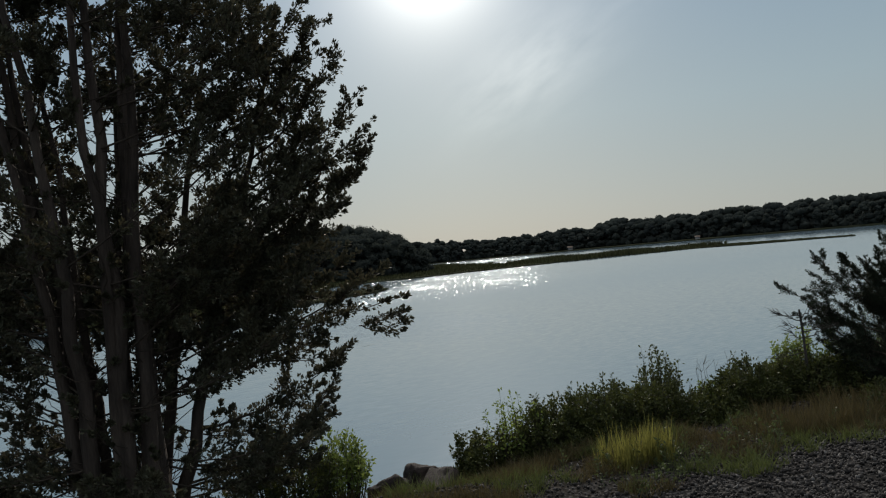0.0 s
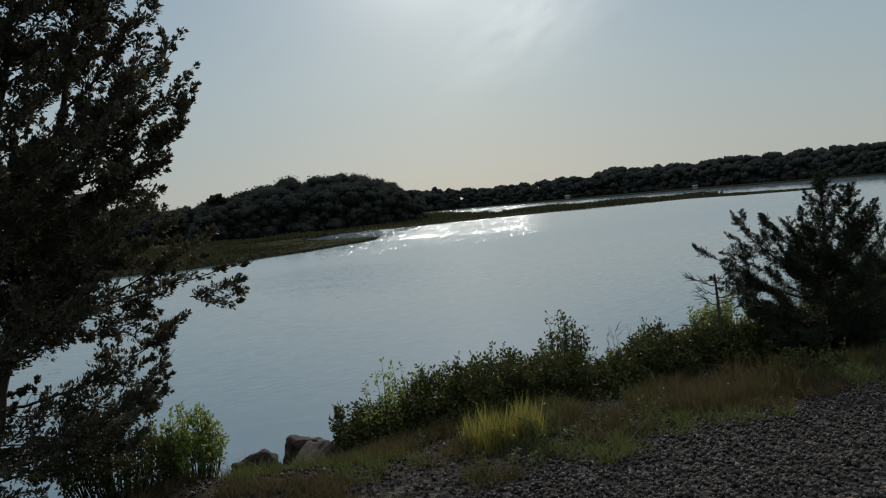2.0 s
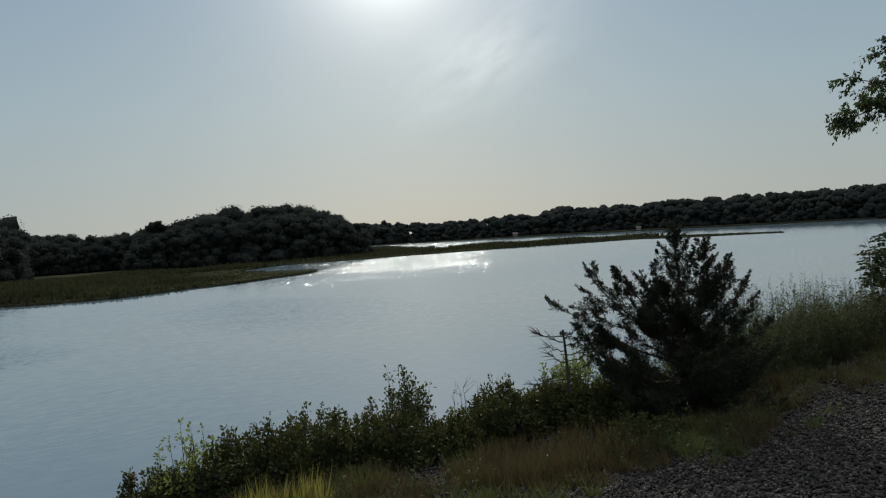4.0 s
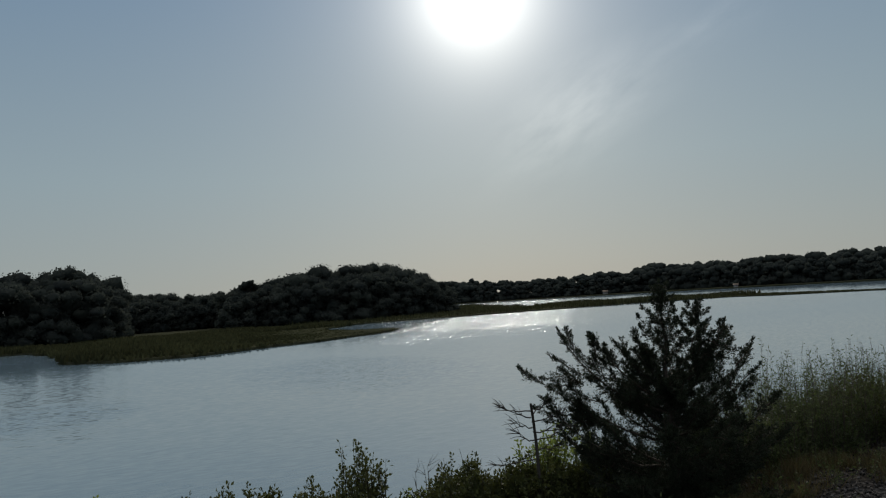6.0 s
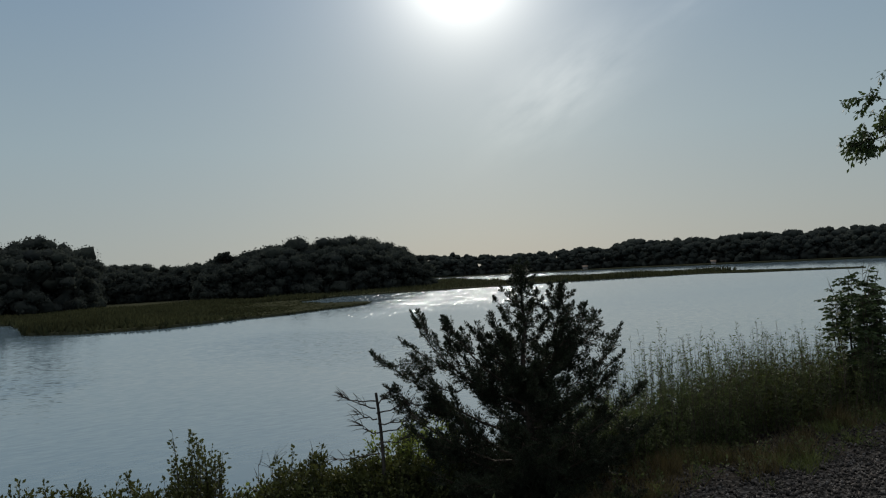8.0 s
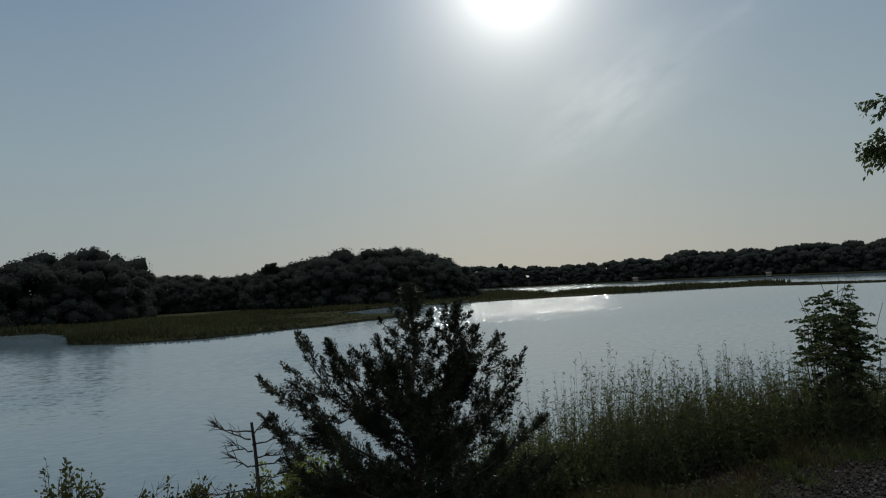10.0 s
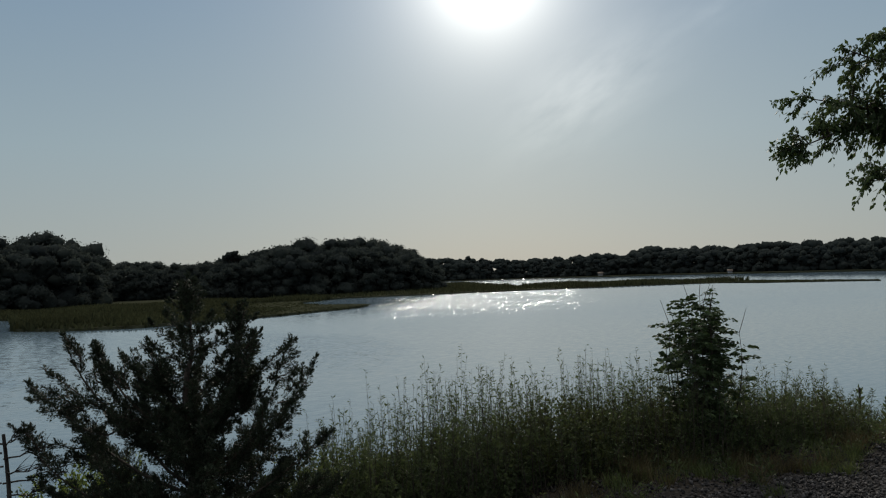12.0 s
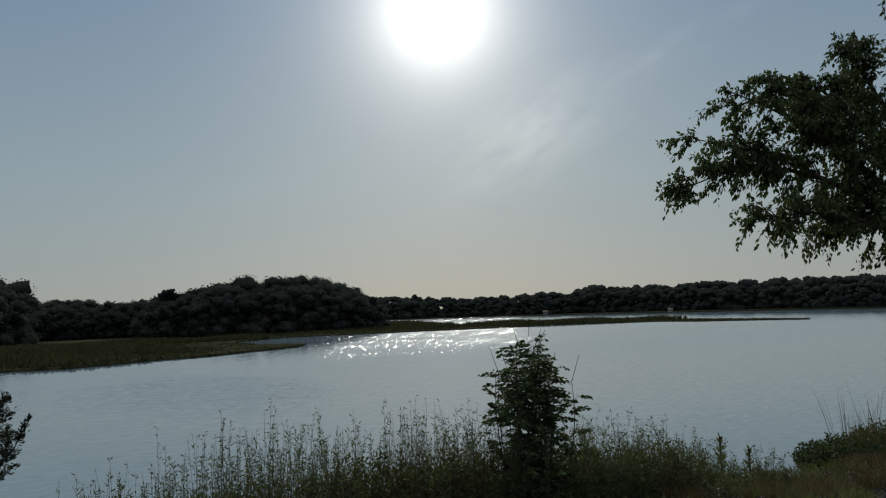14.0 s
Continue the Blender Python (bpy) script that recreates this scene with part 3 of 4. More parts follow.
def far_house(az, r, w, label):
    """Small house among the shore trees: walls, gable roof, windows."""
    a = radians(az)
    root = tagged(new("house"), label, "house", "houses on the far shore")
    root.location = (10 + r * math.sin(a), r * math.cos(a), WATER_Z + 0.8)
    root.rotation_euler = (0, 0, -a)
    d, h, g = w * 0.7, w * 0.5, w * 0.34
    v = [(-w / 2, -d / 2, 0), (w / 2, -d / 2, 0), (w / 2, d / 2, 0), (-w / 2, d / 2, 0), (-w / 2, -d / 2, h), (w / 2, -d / 2, h), (w / 2, d / 2, h), (-w / 2, d / 2, h)]
    obj("wall", mesh_from("wall", v, [np.array([(0, 1, 5, 4), (1, 2, 6, 5), (2, 3, 7, 6), (3, 0, 4, 7)])], M_HOUSE), root)
    e = 0.3
    rv = [(-w / 2 - e, -d / 2 - e, h), (w / 2 + e, -d / 2 - e, h), (w / 2 + e, d / 2 + e, h), (-w / 2 - e, d / 2 + e, h), (-w / 2 - e, 0, h + g), (w / 2 + e, 0, h + g)]
    obj("roof", mesh_from("roof", rv, [np.array([(0, 1, 5, 4), (2, 3, 4, 5)]), np.array([(1, 2, 5), (3, 0, 4)])], M_TIE), root)
    for k in (-0.3, 0.05, 0.32):
        wv = [(w * k, -d / 2 - 0.03, h * 0.35), (w * k + w * 0.16, -d / 2 - 0.03, h * 0.35), (w * k + w * 0.16, -d / 2 - 0.03, h * 0.75), (w * k, -d / 2 - 0.03, h * 0.75)]
        obj("window", mesh_from("window", wv, [np.array([(0, 1, 2, 3)])], M_RAIL), root)


M_HOUSE = surface("painted_house_wall", [(0.3, (0.2, 0.195, 0.19)), (0.7, (0.28, 0.27, 0.265))], 0.5, 0.8, 6.0, 0.2, 0.01)
far_house(34.4, 578, 3.6, "small grey-white house among the trees of the far shore")
far_house(43.6, 462, 2.6, "small pale house by the far shore")

# ---- plants of the near bank ----
def verge(x):
    """Where the ballast gives way to grass, along the track."""
    return np.interp(x, [3, 5, 8, 10, 12, 14, 18, 22, 27], [6.0, 6.2, 6.75, 6.2, 5.9, 6.9, 7.2, 7.6, 7.0]) + 0.12 * np.sin(np.asarray(x) * 3.1)


def gz(x, y):
    return float(ground_z(x, y))


def cedar(name, at, leaders, plumes, leaf_mat, label, leaf, seed, per_metre=40, per_shoot=14, plump=0.32):
    """Red cedar: bare leaders, and plumes: limbs feathered with short shoots, each furred with scale leaves.
    plumes: start, end, width of the plume, thickness of the limb, share of the limb that is bare, limb number."""
    global rng
    rng = np.random.default_rng(seed)
    root = tagged(new(name), label, "cedar tree")
    root.location = at
    for pts, r0, r1 in leaders:
        tb = Tubes(8)
        pts = np.asarray(pts, float)
        s = np.linspace(0, 1, 14)
        k = np.linspace(0, 1, len(pts))
        path = np.stack([np.interp(s, k, pts[:, i]) for i in range(3)], 1) + rng.normal(0, 0.035, (14, 3)) * np.linspace(0.3, 1, 14)[:, None]
        tb.add(path, r0 + (r1 - r0) * s)
        obj("trunk", tb.mesh("trunk", M_BARK), root)
    groups, fb, fw, fl = {}, [], [], []
    for p, q, width, r, bare, g in plumes:
        tb = groups.setdefault(g, Tubes(5))
        p, q = np.asarray(p, float), np.asarray(q, float)
        L = np.linalg.norm(q - p)
        c = curve(p, q, rng.normal(0, 0.04, 3) * L + [0, 0, -0.09 * L], 9)
        tb.add(c + rng.normal(0, 0.008, c.shape), np.linspace(r, 0.003, 9), 5 if r > 0.012 else 3)
        n = int(per_metre * L * (1 - bare)) + 4
        s = bare + (1 - bare) * rng.uniform(size=n)
        k = np.linspace(0, 1, 9)
        b = np.stack([np.interp(s, k, c[:, i]) for i in range(3)], 1)
        tan = unit(np.stack([np.interp(s, k, np.gradient(c[:, i])) for i in range(3)], 1))
        side = unit(np.cross(tan, rng.normal(size=(n, 3))))
        a = np.radians(np.interp(s, [0, 0.8, 1], [58, 45, 18]))[:, None] * rng.uniform(0.7, 1.15, (n, 1))
        w = unit(tan * np.cos(a) + side * np.sin(a) + [0, 0, 0.12])
        sl = width * np.clip((s - bare) / 0.12 + 0.35, 0, 1) * (1.06 - s) ** 0.6 * rng.uniform(0.5, 1.15, n) + 0.025
        for i in range(0, n, 2):
            tb.add(np.array([b[i], b[i] + w[i] * sl[i]]), (0.004, 0.0015), 3)
        m = per_shoot
        u = rng.uniform(0.0, 1.0, (n, m, 1))
        fan = rng.normal(0, 1, (n, m, 3))
        fb.append((b[:, None] + w[:, None] * sl[:, None, None] * u + fan * (0.16 * (1.15 - u) * sl[:, None, None])).reshape(-1, 3))
        fw.append((w[:, None] + fan * 0.4 + [0, 0, 0.1]).reshape(-1, 3))
        fl.append((rng.uniform(leaf[0], leaf[1], (n, m)) * (1.1 - 0.35 * u[..., 0])).ravel())
    for tb in groups.values():
        obj("limb", tb.mesh("limb", M_TWIG), root)
    fl = np.concatenate(fl)
    obj("foliage", leaves("foliage", np.concatenate(fb), np.concatenate(fw), fl, fl * plump, leaf_mat), root)
    return root


def with_side_plumes(r, out, p, q, width, thick, bare, g, count, share=0.34, spread=0.55):
    """A plume and the lesser plumes that fork from it, swinging up and outwards."""
    p, q = np.asarray(p, float), np.asarray(q, float)
    out.append((p, q, width, thick, bare, g))
    L, d = np.linalg.norm(q - p), unit(q - p)
    for _ in range(count):
        f = r.uniform(max(bare, 0.25), 0.9)
        b = p + (q - p) * f + [0, 0, -0.09 * L * 4 * f * (1 - f)]
        e = b + unit(d + r.normal(0, spread, 3) + [0, 0, 0.12]) * L * share * (1.3 - f) * r.uniform(0.7, 1.2)
        out.append((b, e, width * 0.75, thick * 0.45, 0.05, g))


RIGHT = np.array([0.9, -0.436, 0.0])
AHEAD = np.array([0.436, 0.9, 0.0])


def on_plant(side, depth, z):
    return RIGHT * side + AHEAD * depth + np.array([0, 0, z])


def young_cedar():
    r = np.random.default_rng(3)
    plumes, gid = [], 0
    # long limbs that give the outline: reach, height of the tip, height of the start
    tips = [(-2.0, 1.85, .75), (-1.63, 2.08, 1.0), (-1.42, 2.36, 1.15), (-1.0, 2.3, 1.3), (-0.71, 2.2, 1.4), (-0.42, 2.32, 1.5), (-1.75, 1.5, .45), (-1.3, 1.45, .4),
            (0.76, 2.38, 1.45), (1.02, 2.25, 1.25), (1.26, 2.06, 1.0), (1.18, 1.75, .7), (1.45, 1.35, .45), (0.6, 1.95, 1.1), (-0.75, 1.75, .8), (1.6, 0.9, .25), (-1.5, 1.0, .25)]
    for reach, z, z0 in tips:
        with_side_plumes(r, plumes, on_plant(0, 0, z0), on_plant(reach, r.normal(0, 0.22), z), 0.19, 0.024, 0.1, gid, 8, 0.36, 0.42)
        gid += 1
    # limbs towards and away from the track
    for k in range(22):
        z0 = 0.25 + 1.3 * k / 22
        a = (1 if k % 2 else -1) * 1.57 + r.normal(0, 0.5)
        L = (2.35 - z0) * r.uniform(0.55, 0.75)
        with_side_plumes(r, plumes, on_plant(0, 0, z0), on_plant(L * math.cos(a), L * math.sin(a), z0 + L * r.uniform(0.4, 0.75)), 0.19, 0.02, 0.05, gid, 5)
        gid += 1
    # skirts near the ground
    for k in range(36):
        a = k * 2.4
        L = r.uniform(0.8, 1.5)
        with_side_plumes(r, plumes, on_plant(0, 0, r.uniform(0.05, 0.4)), on_plant(L * math.cos(a), L * math.sin(a), r.uniform(0.2, 0.95)), 0.22, 0.018, 0.05, gid, 4)
        gid += 1
    # short whorls up the two leaders
    for k, z0 in enumerate(np.linspace(1.15, 2.84, 40)):
        a = k * 2.4
        L = 0.07 + (2.9 - z0) * 0.4 * r.uniform(0.7, 1.15)
        plumes.append((on_plant(0, 0, z0), on_plant(L * math.cos(a), L * math.sin(a), z0 + L * 0.75), 0.1, 0.007, 0.0, 900))
        if 1.5 < z0 < 2.6:
            L *= 0.6
            plumes.append((on_plant(0.47, 0.1, z0), on_plant(0.47 + L * math.cos(a + 2), 0.1 + L * math.sin(a + 2), z0 + L * 0.9), 0.08, 0.006, 0.0, 901))
    plumes.append((on_plant(0, 0, 2.5), on_plant(0, 0, 2.97), 0.05, 0.006, 0.0, 900))
    plumes.append((on_plant(0.47, 0.1, 2.3), on_plant(0.52, 0.1, 2.72), 0.05, 0.006, 0.0, 901))
    leaders = [([(0, 0, -0.1), (0.0, 0.0, 1.4), (0, 0, 2.86)], 0.07, 0.008), ([on_plant(0, 0, .9), on_plant(0.34, 0.05, 1.6), on_plant(0.5, 0.1, 2.55)], 0.035, 0.006)]
    return cedar("young_cedar", (13.24, 8.25, -0.52), leaders, plumes, M_CEDAR, "young dark green red cedar with feathery upswept limbs on the bank", (0.022, 0.044), 11, 50, 21, 0.36)


young_cedar()


def old_cedar():
    r = np.random.default_rng(5)
    leaders, plumes, gid = [], [], 0
    # stems fan out from one foot; inner limbs stay bare and thin
    for k in range(15):
        a = k * 2.4 + r.uniform(-0.2, 0.2)
        foot = np.array([0.34 * math.cos(a), 0.3 * math.sin(a), -0.2])
        out = 0.35 + 1.75 * ((k * 0.618) % 1.0)
        top = np.array([out * math.cos(a) * 1.1, 0.75 * out * math.sin(a), 8.8 - out * 1.3 + r.uniform(-0.4, 0.4)])
        mid = np.array([0.55 * out * math.cos(a + 0.1), 0.42 * out * math.sin(a + 0.1), top[2] * 0.4])
        leaders.append(([foot, mid, top], r.uniform(0.065, 0.11), 0.014))
        pts = np.array([foot, mid, top])
        for _ in range(23):
            f = r.uniform(0.1, 1.0) ** 0.75
            b = np.array([np.interp(f, [0, 0.5, 1], pts[:, i]) for i in range(3)])
            ang = a + r.normal(0, 0.85)
            z = b[2]
            if 0.9 < z < 6.0 and -math.sin(ang) > -0.1 and math.cos(ang) < 0.75 and r.uniform() < 0.85:
                continue
            reach = np.interp(z, [0, 0.8, 1.9, 2.6, 4.4, 5.2, 6.2, 8.8], [1.5, 1.7, 2.4, 2.3, 2.4, 2.1, 1.6, 0.5]) * r.uniform(0.7, 1.0)
            e = np.array([reach * math.cos(ang), 0.72 * reach * math.sin(ang), 0.0])
            run = np.linalg.norm(e[:2] - b[:2])
            e[2] = z + run * r.uniform(0.35, 0.95) if z > 1.4 else max(0.15, z + run * r.uniform(-0.2, 0.5))
            gid += 1
            with_side_plumes(r, plumes, b, e, 0.22, 0.013, 0.32, gid, 4, 0.46, 0.7)
        # thin dead twigs within
        for _ in range(22):
            f = r.uniform(0.1, 0.7)
            b = np.array([np.interp(f, [0, 0.5, 1], pts[:, i]) for i in range(3)])
            ang = r.uniform(0, 6.28)
            e = b + np.array([math.cos(ang), math.sin(ang), r.uniform(0.1, 1.0)]) * r.uniform(0.4, 1.0)
            gid += 1
            plumes.append((b, e, 0.05, 0.007, 0.85, gid))
    # the limbs that reach out over the bank
    for x, y, z, drop in [(2.64, -.3, 5.48, 1.3), (2.39, -.19, 5.73, 1.3), (2.0, 0, 5.88, 1.2), (2.85, -.41, 4.88, 1.3), (2.91, -.44, 4.48, 1.0), (2.85, -.4, 4.13, .8), (2.74, -.35, 3.89, .8), (2.55, -.27, 3.55, .7),
                          (3.25, -.1, 2.38, .5), (2.93, -.45, 2.8, .8), (2.7, -.3, 3.0, .8), (2.62, .2, 1.88, .7), (2.46, .3, 1.48, .7), (2.38, .35, 1.2, .6), (2.0, 0, 1.06, .5), (1.55, .2, 6.2, 1.2), (2.6, .3, 5.0, 1.2), (2.5, .4, 3.3, .9)]:
        stems = [np.array([np.interp(z - drop, [p[2] for p in pts], [p[i] for p in pts]) for i in range(3)]) for pts, _, _ in leaders]
        gid += 1
        with_side_plumes(r, plumes, max(stems, key=lambda p: p[0]), (x, y, z), 0.2, 0.018, 0.2, gid, 8, 0.36, 0.5)
    # low skirts
    for k in range(22):
        z0, a = r.uniform(0.1, 1.1), r.uniform(2.4, 6.6)
        p, L = np.array([0.1 * math.cos(a), 0.1 * math.sin(a), z0]), r.uniform(1.2, 2.1)
        q = p + [L * math.cos(a), 0.75 * L * math.sin(a), r.uniform(-0.2, 0.5)]
        q[2] = max(q[2], 0.15)
        gid += 1
        with_side_plumes(r, plumes, p, q, 0.2, 0.016, 0.3, gid, 4)
    return cedar("old_cedar", (0.65, 8.45, gz(0.65, 8.45)), leaders, plumes, M_OLD_CEDAR_VEILED, "tall many-stemmed old red cedar with bare inner stems on the bank", (0.034, 0.068), 21, 24, 14, 0.5)


old_cedar()


def shrub(name, at, size, shoots, leaf, mat, label, upright=0.3, seed=1, per=26, cat="shrub"):
    """Leafy bush: many arching shoots from the foot, each set with leaves to its tip."""
    global rng
    rng = np.random.default_rng(seed)
    root = tagged(new(name), label, cat)
    root.location = at
    tb, fb, fw = Tubes(3), [], []
    sx, sy, sz = size
    shoots, per = (int(shoots * 1.5), per + 4) if upright < 0.45 else (shoots, per)
    for _ in range(shoots):
        a, u = rng.uniform(0, 6.28), rng.uniform() ** 0.5
        foot = np.array([0.5 * sx * u * math.cos(a), 0.5 * sy * u * math.sin(a), -0.1])
        if upright < 0.45:
            foot *= [0.35, 0.35, 1]
            e = math.asin(rng.uniform(0.0, 1.0))
            k = rng.uniform(0.8, 1.02) * (1 + 0.12 * math.sin(5 * a + seed) + 0.1 * math.sin(3 * a + 7 * e + seed))
            tip = np.array([0.68 * sx * math.cos(e) * math.cos(a), 0.68 * sy * math.cos(e) * math.sin(a), sz * (0.12 + 0.95 * math.sin(e))]) * k
        else:
            h = sz * math.sqrt(max(0.08, 1 - (0.85 * u) ** 2)) * rng.uniform(0.6, 1.08)
            tip = foot * [1 + (1 - upright), 1 + (1 - upright), 1] + [rng.normal(0, 0.08), rng.normal(0, 0.08), h]
        c = curve(foot, tip, np.array([0.1 * math.cos(a), 0.1 * math.sin(a), 0.1]) * (1 - upright), 6)
        tb.add(c, np.linspace(0.009, 0.002, 6))
        s = 0.3 + 0.7 * rng.uniform(size=per) ** 0.6
        b = np.stack([np.interp(s, np.linspace(0, 1, 6), c[:, i]) for i in range(3)], 1)
        way = rng.normal(0, 1, (per, 3)) + [0, 0, 0.35] + (tip - foot) * 0.5
        fb.append(b + unit(way) * rng.uniform(0, 0.06, (per, 1)))
        fw.append(way)
    obj("branchwork", tb.mesh("branchwork", M_TWIG), root)
    fb = np.concatenate(fb)
    L = rng.uniform(leaf[0], leaf[1], len(fb))
    obj("foliage", leaves("foliage", fb, np.concatenate(fw), L, L * leaf[2], mat), root)
    return root


G = "shrubs along the bank"
BUSHES = [
    (9.4, 10.3, 0.75, 0.75, 1.8, M_SHRUB, 0.9, 150, "upright green shrub rising above the bank thicket"),
    (6.1, 9.9, 0.8, 0.7, 1.3, M_WILLOW, 0.7, 30, "sparse light green shrub leaning over the bank"),
    (6.7, 9.7, 1.2, 1.0, 0.85, M_SHRUB, 0.3, 200, "low dense green shrub on the bank"),
    (7.6, 9.6, 1.4, 1.2, 0.98, M_SHRUB, 0.3, 330, "rounded dense green shrub on the bank"),
    (8.6, 9.6, 1.5, 1.2, 0.95, M_SHRUB, 0.3, 330, "rounded dense green shrub on the bank"),
    (10.1, 9.9, 0.7, 0.7, 0.8, M_WILLOW, 0.5, 70, "small light green shrub in the thicket gap"),
    (9.75, 9.5, 1.3, 0.9, 0.55, M_SHRUB, 0.3, 200, "low dense green shrub on the bank"),
    (10.7, 9.5, 1.3, 1.0, 0.8, M_SHRUB, 0.3, 260, "green shrub below the dead snag"),
    (11.7, 9.2, 1.3, 1.1, 0.82, M_SHRUB, 0.3, 300, "green shrub beside the young cedar"),
    (12.5, 8.9, 1.3, 1.0, 0.75, M_SHRUB, 0.3, 220, "dark green shrub under the limbs of the young cedar"),
    (12.2, 9.6, 1.2, 1.0, 1.3, M_WILLOW, 0.4, 150, "bright green shrub behind the young cedar"),
    (5.8, 10.2, 1.0, 0.8, 0.75, M_SHRUB, 0.3, 140, "low green shrub near the boulders"),
    (3.2, 9.6, 0.62, 0.6, 1.0, M_WILLOW, 0.75, 110, "bright yellow-green shrub under the old cedar"),
    (2.4, 9.3, 0.9, 0.9, 1.1, M_SHRUB, 0.5, 150, "dark green shrub under the old cedar"),
    (11.5, 7.3, 0.7, 0.6, 0.5, M_SHRUB, 0.5, 50, "small leafy weed beside the ballast"),
    (15.0, 9.2, 1.5, 1.1, 1.1, M_WEED, 0.5, 330, "green brush under the tall weeds"),
    (16.6, 9.3, 1.6, 1.2, 1.25, M_WEED, 0.5, 380, "green brush under the tall weeds"),
    (18.2, 9.3, 1.6, 1.2, 1.2, M_SHRUB, 0.5, 340, "green brush under the tall weeds"),
    (19.5, 9.4, 1.4, 1.2, 1.25, M_SHRUB, 0.5, 260, "leafy green shrub beside the sapling"),
    (21.3, 9.3, 1.6, 1.2, 1.0, M_WEED, 0.5, 240, "green brush beside the sapling"),
    (22.8, 9.4, 1.5, 1.2, 0.9, M_SHRUB, 0.5, 220, "low green brush on the bank"),
    (26.9, 9.0, 1.3, 1.2, 0.55, M_SAPLING, 0.3, 300, "rounded dark green shrub on the bank"),
    (28.3, 9.2, 1.6, 1.3, 0.55, M_SAPLING, 0.3, 300, "rounded dark green shrub on the bank"),
    (29.6, 9.8, 1.8, 1.5, 0.7, M_SAPLING, 0.3, 300, "rounded dark green shrub on the bank"),
    (31.4, 9.8, 2.0, 1.6, 0.8, M_SAPLING, 0.3, 300, "rounded dark green shrub on the bank"),
]
for i, (x, y, sx, sy, sz, mat, up, n, lab) in enumerate(BUSHES):
    tagged(shrub("shrub", (x, y, gz(x, y)), (sx, sy, sz), n, (0.036, 0.072, 0.6), mat, lab, up, 40 + i), group=G)


def weeds(name, spots, tall, mat, label, seed, leaf=(0.03, 0.075, 0.26), per=46):
    """Tall narrow-leaved weeds with feathery tops."""
    global rng
    rng = np.random.default_rng(seed)
    tb, fb, fw = Tubes(3), [], []
    for x, y, h in spots:
        b = np.array([x, y, gz(x, y) - 0.05])
        tip = b + [rng.normal(0, 0.1), rng.normal(0, 0.1), h * rng.uniform(0.88, 1.06)]
        c = curve(b, tip, (rng.normal(0, 0.04), rng.normal(0, 0.04), 0), 5)
        tb.add(c, np.linspace(0.006, 0.0015, 5))
        s = rng.uniform(0.1, 1.0, per)
        p = np.stack([np.interp(s, np.linspace(0, 1, 5), c[:, i]) for i in range(3)], 1)
        w = rng.normal(0, 1, (per, 3)) * [1, 1, 0.4] + [0, 0, 0.7]
        fb.append(p + unit(w) * rng.uniform(0, 0.1, (per, 1)) * (1.1 - s)[:, None])
        fw.append(w)
    fb = np.concatenate(fb)
    root = tagged(new(name), label, "weeds", kind="stuff")
    obj("branchwork", tb.mesh("branchwork", M_TWIG), root)
    L = rng.uniform(leaf[0], leaf[1], len(fb))
    obj("foliage", leaves("foliage", fb, np.concatenate(fw), L, L * leaf[2], mat), root)
    return root


r = np.random.default_rng(31)
spots = []
for _ in range(2300):
    x, y = r.uniform(14.6, 25.0), r.uniform(8.4, 10.6)
    lump = 0.12 * math.sin(x * 2.3 + 0.5) + 0.1 * math.sin(x * 0.9 + y)
    top = (r.uniform(0.75, 1.12) if r.uniform() < 0.3 else r.uniform(0.1, 0.75)) + lump
    top -= np.interp(x, [14.6, 15.2, 16.4, 18, 21.2, 22.6, 24, 25.5], [0.5, 0.15, -0.1, 0.0, 0.2, 0.4, 0.85, 1.2])
    spots.append((x, y, max(0.3, top - gz(x, y))))
herbs = [(x, verge(x) + abs(r.normal(0.2, 0.7)), r.uniform(0.15, 0.45)) for x in r.uniform(5.5, 27, 330)]
weeds("low_weeds", herbs, 0.3, M_WEED, "low leafy green weeds scattered over the verge", 33, (0.03, 0.07, 0.4), 22)
weeds("tall_weeds", spots, 1.5, M_WEED, "tall grey-green weeds crowding the bank", 32)


